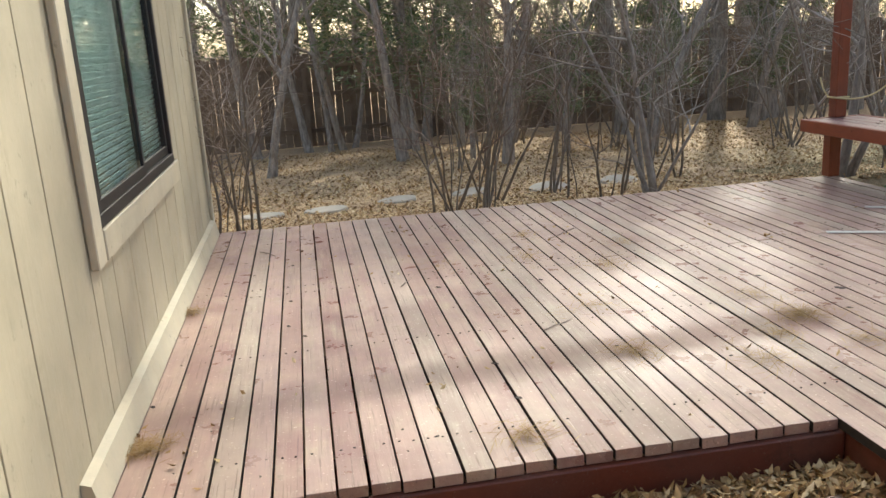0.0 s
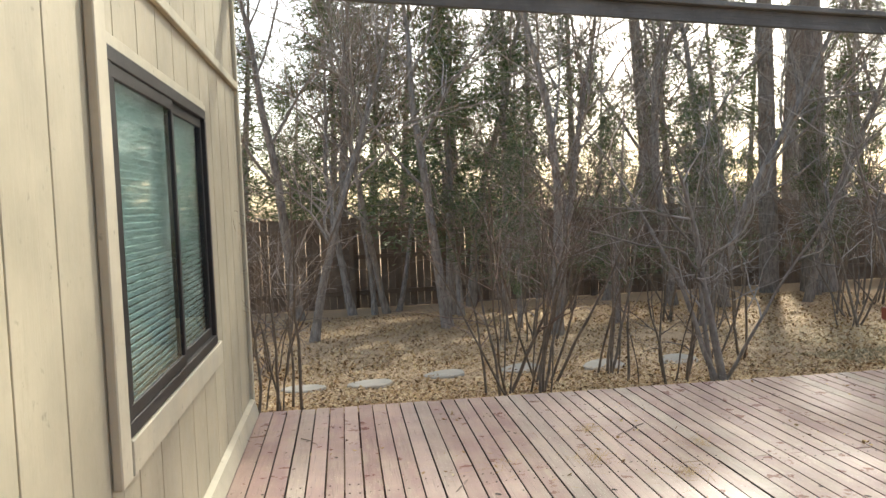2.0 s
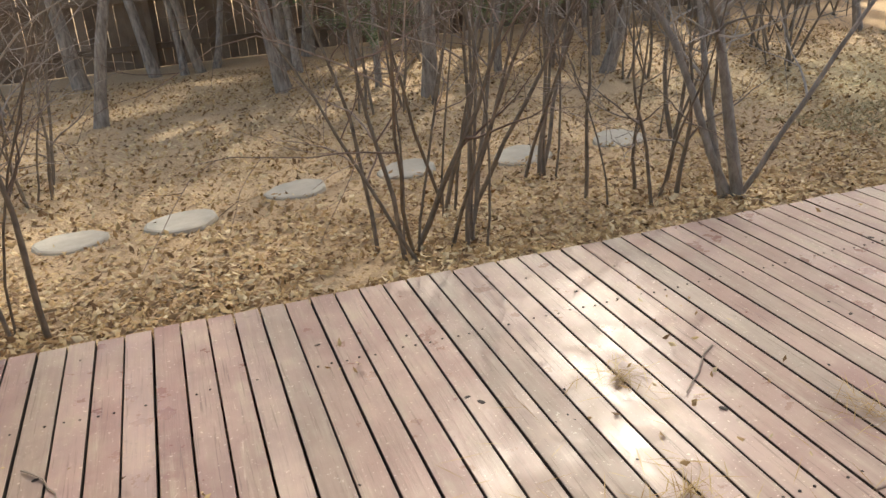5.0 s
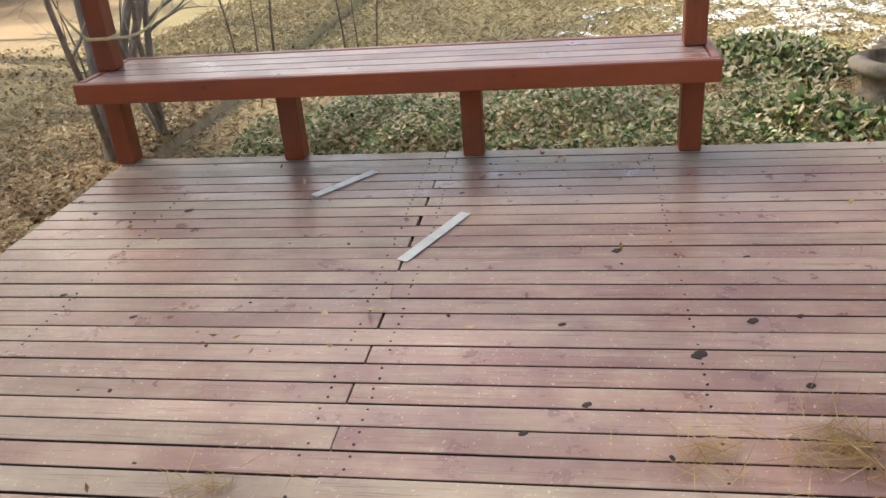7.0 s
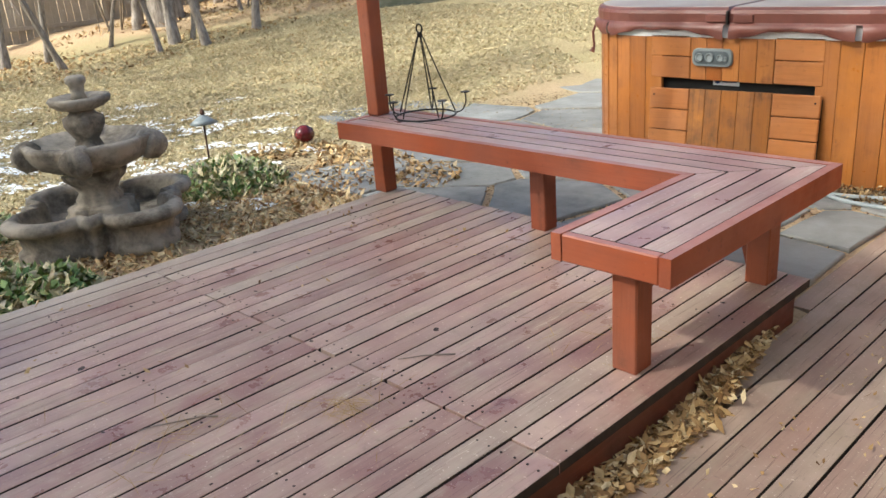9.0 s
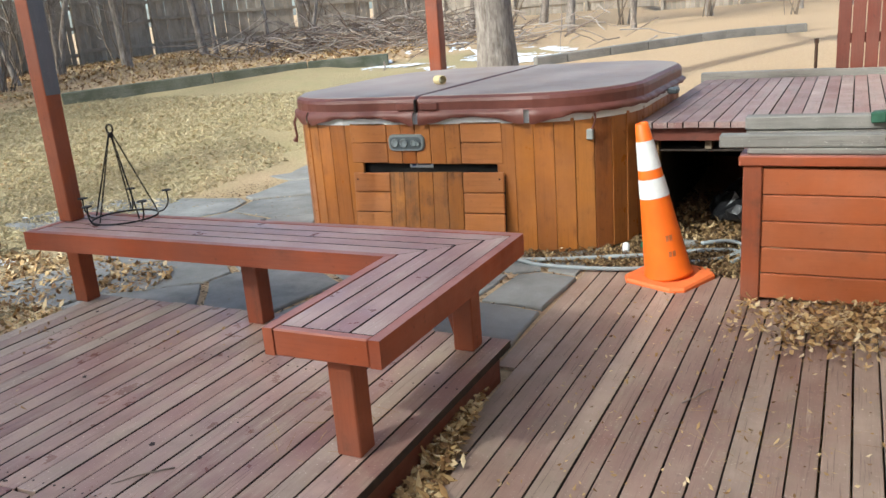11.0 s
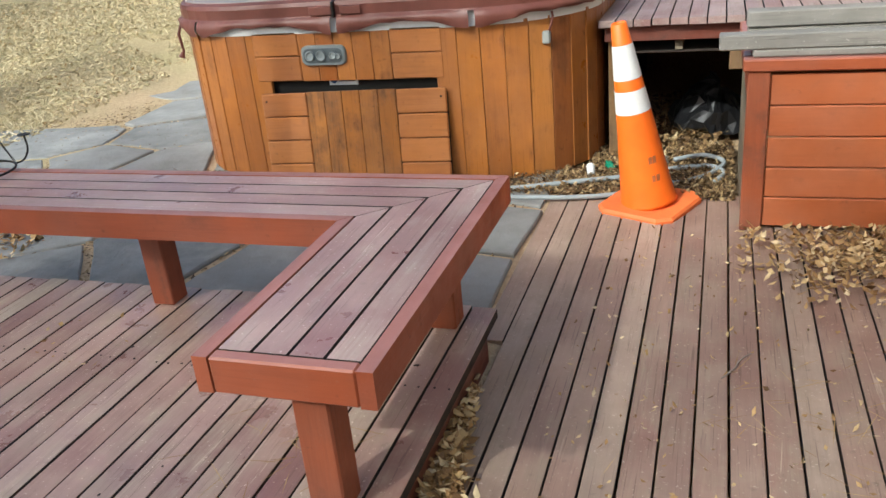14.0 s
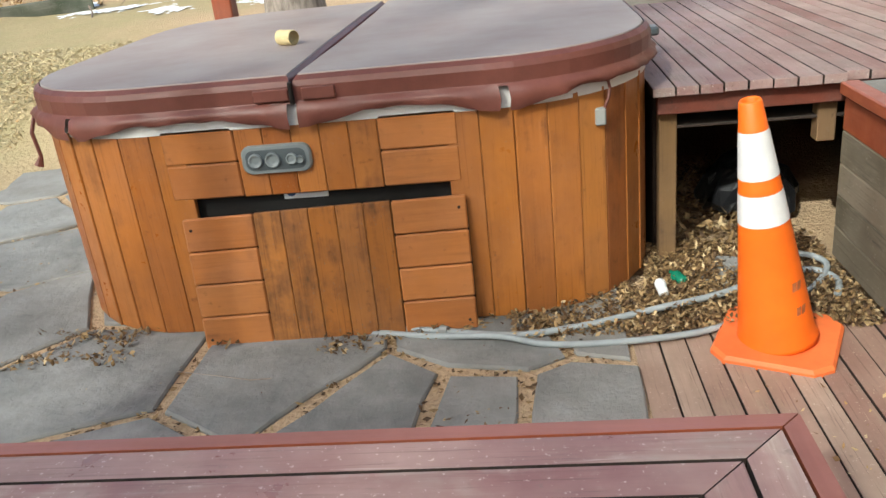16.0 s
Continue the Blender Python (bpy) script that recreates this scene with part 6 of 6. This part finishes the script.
litter("leaf_litter", x, y, gz_many(x, y), 0.024, DRY_LEAF, "dry leaves round the fountain")
x, y = field(16000, 8.0, 18.5, -20.0, -5.0)
m = ((x - 12.7) * 0.578 - (y + 12.1) * 0.8165 > 0.1) | (x > 13.5)
x, y = x[m], y[m]
litter("leaf_litter", x, y, gz_many(x, y), 0.04, DRY_LEAF, "brown leaf litter under the trees beyond the lawn")
x, y = field(13000, 5.2, 13.0, -12.0, 1.5)
x, y = clumpy(x, y, 0.7, -0.15)
m = (x > 6.6) | (y > -5.5)
x, y = x[m], y[m]
litter("leaf_litter", x, y, gz_many(x, y), 0.018, DRY_LEAF, "sparse dry leaves on the lawn")
x, y = field(1300, 0.05, 4.7, -5.4, -0.02)
m = (x > 2.35) | (y > -3.6)
x, y = clumpy(x[m], y[m], 1.7, 0.18)
litter("leaf_litter", x, y, np.zeros(len(x)), 0.012, DRY_LEAF, "few crumbs of dry leaf on the deck")
x, y = field(1000, 0.05, 2.0, -6.6, -3.9)
litter("leaf_litter", x, y, np.full(len(x), -0.138), 0.0095, DRY_LEAF, "few crumbs of dry leaf on the lower deck")

# joints of the patio
x, y = field(34000, 2.4, 6.6, -10.0, -5.56)
m = (x > 4.8) | (y > -7.1)
x, y = x[m], y[m]
litter("leaf_litter", x, y, np.full(len(x), -0.152), 0.014, DARK_LEAF, "dry crumbs of leaf in the patio joints", flat=0.2)

# ground cover beyond the bench and by the lamp
x, y = field(19000, 4.86, 6.0, -3.35, -0.35)
hgt = np.array([max(0.0, 0.08 + 0.26 * noise.noise((a * 2.6, b * 2.6, 1.0)) + 0.13 * math.sin((a - 4.8) * 2.4) * min(1.0, max(0.1, (-0.3 - b) * 0.8))) for a, b in zip(x, y)])
keep = nr.uniform(0, 1, len(x)) < np.clip(0.35 + 1.6 * hgt / 0.2, 0, 0.8) * np.clip((6.0 + 0.25 * np.sin(y * 5) - x) * 3, 0, 1)
x, y, hgt = x[keep], y[keep], hgt[keep]
litter("ground_cover", x, y, gz_many(x, y) + hgt * nr.uniform(0.1, 1.0, len(x)) * 0.6, 0.017, GREEN_LEAF, "low green and withered ground cover behind the bench", "ground cover", 0.5, 0.55)
for cx, cy, r, n in ((6.15, -5.2, 0.42, 5500), (6.55, -3.4, 0.55, 3000), (5.3, -3.35, 0.35, 2500), (5.0, -3.62, 0.2, 700)):
    a, q = nr.uniform(0, 2 * np.pi, n), np.sqrt(nr.uniform(0, 1, n)) * r
    x, y = cx + q * np.cos(a), cy + q * np.sin(a)
    h = 0.17 * np.maximum(0, 1 - (q / r) ** 2) * nr.uniform(0.3, 1, n) ** 0.6
    litter("ground_cover", x, y, gz_many(x, y) + h, 0.027, GREEN_LEAF, "clump of green ivy-like ground cover", "ground cover", 0.7, 0.55)

# dormant grass
x, y = field(150000, 5.0, 16.0, -12.5, 2.2)
m = (nr.uniform(0, 1, len(x)) < np.clip(1.5 - (np.hypot(x - 2, y + 3) - 4) / 12, 0.1, 1)) & ((x > 6.55) | (y > -5.5))
x, y = x[m], y[m]
n = len(x)
c = np.stack([x, y, gz_many(x, y) + 0.018], 1)
d = np.stack([nr.normal(0, 1, n), nr.normal(0, 1, n), nr.uniform(0.1, 0.9, n)], 1)
d /= np.linalg.norm(d, axis=1, keepdims=True)
s = np.cross(d, nr.normal(0, 1, (n, 3)))
s /= np.linalg.norm(s, axis=1, keepdims=True)
tagged(part("grass", quads("grass", c, s * 0.0055, d * nr.uniform(0.02, 0.05, (n, 1)), GRASS), GRASS), "matted straw-coloured dormant lawn grass", "grass", kind="stuff")

# pine straw on the deck
for cx, cy, r, n in ((2.66, -2.77, 0.16, 150), (2.46, -2.94, 0.1, 40), (2.64, -2.46, 0.13, 45), (2.72, -3.09, 0.15, 40), (2.29, -3.14, 0.15, 50), (0.06, -1.81, 0.07, 60), (0.09, -3.22, 0.09, 110), (1.85, -2.93, 0.14, 70), (1.28, -3.47, 0.12, 50),
                     (1.85, -1.44, 0.14, 45), (1.95, -0.95, 0.16, 50), (2.2, -1.75, 0.2, 60), (2.45, -1.35, 0.15, 35), (2.9, -3.75, 0.14, 40), (1.9, -2.35, 0.25, 45), (3.2, -3.3, 0.4, 30), (2.6, -4.6, 0.3, 16), (1.4, -1.4, 0.5, 30), (1.2, -5.2, 0.6, 40), (1.0, -4.4, 0.6, 30)):
    n = int(n * 1.6)
    a, q = nr.uniform(0, 2 * np.pi, n), np.abs(nr.normal(0, r * 0.6, n))
    z0 = -0.139 if cy < -3.8 and cx < 2.2 else 0.0
    c = np.stack([np.maximum(cx + q * np.cos(a), 0.03), cy + q * np.sin(a), z0 + nr.uniform(0.004, 0.02, n)], 1)
    b = nr.uniform(0, 2 * np.pi, n)
    d = np.stack([np.cos(b), np.sin(b), nr.normal(0, 0.12, n)], 1)
    s = np.cross(d, np.array((0.0, 0.0, 1.0)))
    tagged(part("pine_straw", quads("pine_straw", c, s * 0.0014, d * nr.uniform(0.03, 0.085, (n, 1)), STRAW), STRAW), "loose tuft of dry pine straw on the deck", "pine straw", "tufts of pine straw", kind="stuff")

# twigs lying on the deck
rt = np.random.default_rng(77)
for x, y, ln, z0 in ((0.35, -0.7, 0.22, 0), (2.3, -0.9, 0.3, 0), (3.2, -3.45, 0.25, 0), (1.1, -1.75, 0.16, 0), (2.9, -4.2, 0.2, 0), (1.6, -2.6, 0.18, 0), (1.5, -5.4, 0.2, -0.139), (1.2, -4.7, 0.18, -0.139), (3.6, -6.75, 0.4, -0.12)):
    p, r = branch(rt, (x, y, z0 + 0.006), (rt.normal(), rt.normal(), 0), ln, 0.004, 0.002, 5, 0.2, 0)
    p[:, 2] = z0 + 0.005
    tagged(part("fallen_twig", tubes_mesh("fallen_twig", [(p, r)], TWIG, few), TWIG), "short dry twig lying on the boards", "twig", "fallen twigs")

# dark knots and screws in the boards
KNOT = plain("dark_knot", (0.03, 0.018, 0.014), 0.7, 0.0, 0.3, 60.0, 0.0)
for x, y, r in ((1.279, -1.817, 0.014), (1.796, -1.881, 0.012), (1.328, -3.198, 0.013), (1.321, -2.876, 0.013), (4.047, -0.6, 0.017), (3.657, -2.313, 0.017), (3.234, -2.803, 0.011), (3.207, -2.669, 0.016), (3.03, -2.5, 0.022), (2.9, -2.75, 0.012), (0.608, -2.319, 0.01), (0.544, -1.782, 0.01), (2.8, -2.2, 0.012), (3.1, -4.3, 0.013), (3.9, -3.3, 0.014)):
    q = Geo().lathe([(r, 0.0), (r * 0.8, 0.0012)], 12, lambda a: 1 + 0.25 * math.sin(2 * a) + 0.15 * math.sin(5 * a))
    tagged(part("knot", q, KNOT, at=pose(x, y, 0.0005, 0, 0, 90)), "dark wood knot in a deck board", "knot", "knots in the boards")
g = Geo()
for _ in range(170):
    kx, ky, kr = rp.uniform(0.06, 4.66), rp.uniform(-5.4, -0.05), rp.choice((0.004, 0.005, 0.006, 0.008, 0.011))
    if kx > 2.3 or ky > -3.55:
        g.lathe([(kr, 0.0002), (kr * 0.8, 0.0011)], 8, lambda a: 1 + 0.3 * math.sin(2 * a + kr * 900), cx=kx, cy=ky)
tagged(part("wood_pores", g, KNOT), "small dark knots scattered over the deck boards", "knots", kind="stuff")
g = Geo()
for i in range(50):
    xx = 0.0466 + (i + 0.5) * PITCH
    for yy in (-0.5, -1.53, -1.65, -2.5, -3.4, -3.87, -3.99, -5.0):
        if xx < 2.25 and yy < -3.6:
            continue
        for sx in (-0.022, 0.022):
            if rp.random() < 0.75:
                g.lathe([(0.0042, -0.001), (0.0042, 0.0012)], 6, cx=xx + sx + rp.uniform(-0.003, 0.003), cy=yy + rp.uniform(-0.006, 0.006))
tagged(part("deck_screw", g, KNOT), "dark screw heads in rows across the deck", "screws", kind="stuff")

# old snow: thin ragged sheets that lie on the slope
verts, faces, at = [], [], {}


def snow_corner(i, j, step, x0, y0):
    k = (i, j, x0)
    if k not in at:
        x, y = x0 + i * step + 0.4 * step * noise.noise((i * 0.9, j * 0.9, 5.0)), y0 + j * step + 0.4 * step * noise.noise((i * 0.9, j * 0.9, 9.0))
        at[k] = len(verts)
        verts.append((x, y, gz(x, y) + 0.012 + 0.006 * noise.noise((x * 9, y * 9, 0))))
    return at[k]


for x0, x1, y0, y1, cx, cy, sx, sy, step, freq, lvl in ((6.3, 11.6, -7.4, -1.8, 8.3, -4.6, 2.3, 1.7, 0.035, 2.4, -0.04), (5.4, 6.4, -5.4, -4.6, 5.9, -4.95, 0.4, 0.25, 0.02, 6.0, 0.0), (4.4, 8.8, -17.4, -13.9, 6.6, -15.6, 2.0, 1.0, 0.05, 1.5, -0.08)):
    for i in range(int((x1 - x0) / step)):
        for j in range(int((y1 - y0) / step)):
            x, y = x0 + i * step, y0 + j * step
            far = ((x - cx) / sx) ** 2 + ((y - cy) / sy) ** 2
            v = noise.noise((x * freq, y * freq, 2.0)) + 0.5 * noise.noise((x * freq * 3, y * freq * 3, 7.0)) + 0.3 * noise.noise((x * freq * 8, y * freq * 8, 1.0))
            if v > lvl + 0.28 * far:
                faces.append(tuple(snow_corner(i + a, j + b, step, x0, y0) for a, b in ((0, 0), (1, 0), (1, 1), (0, 1))))
tagged(part("snow", Geo().add(verts, faces), SNOW, smooth=True), "thin patches of old snow on the lawn", "snow", kind="stuff")
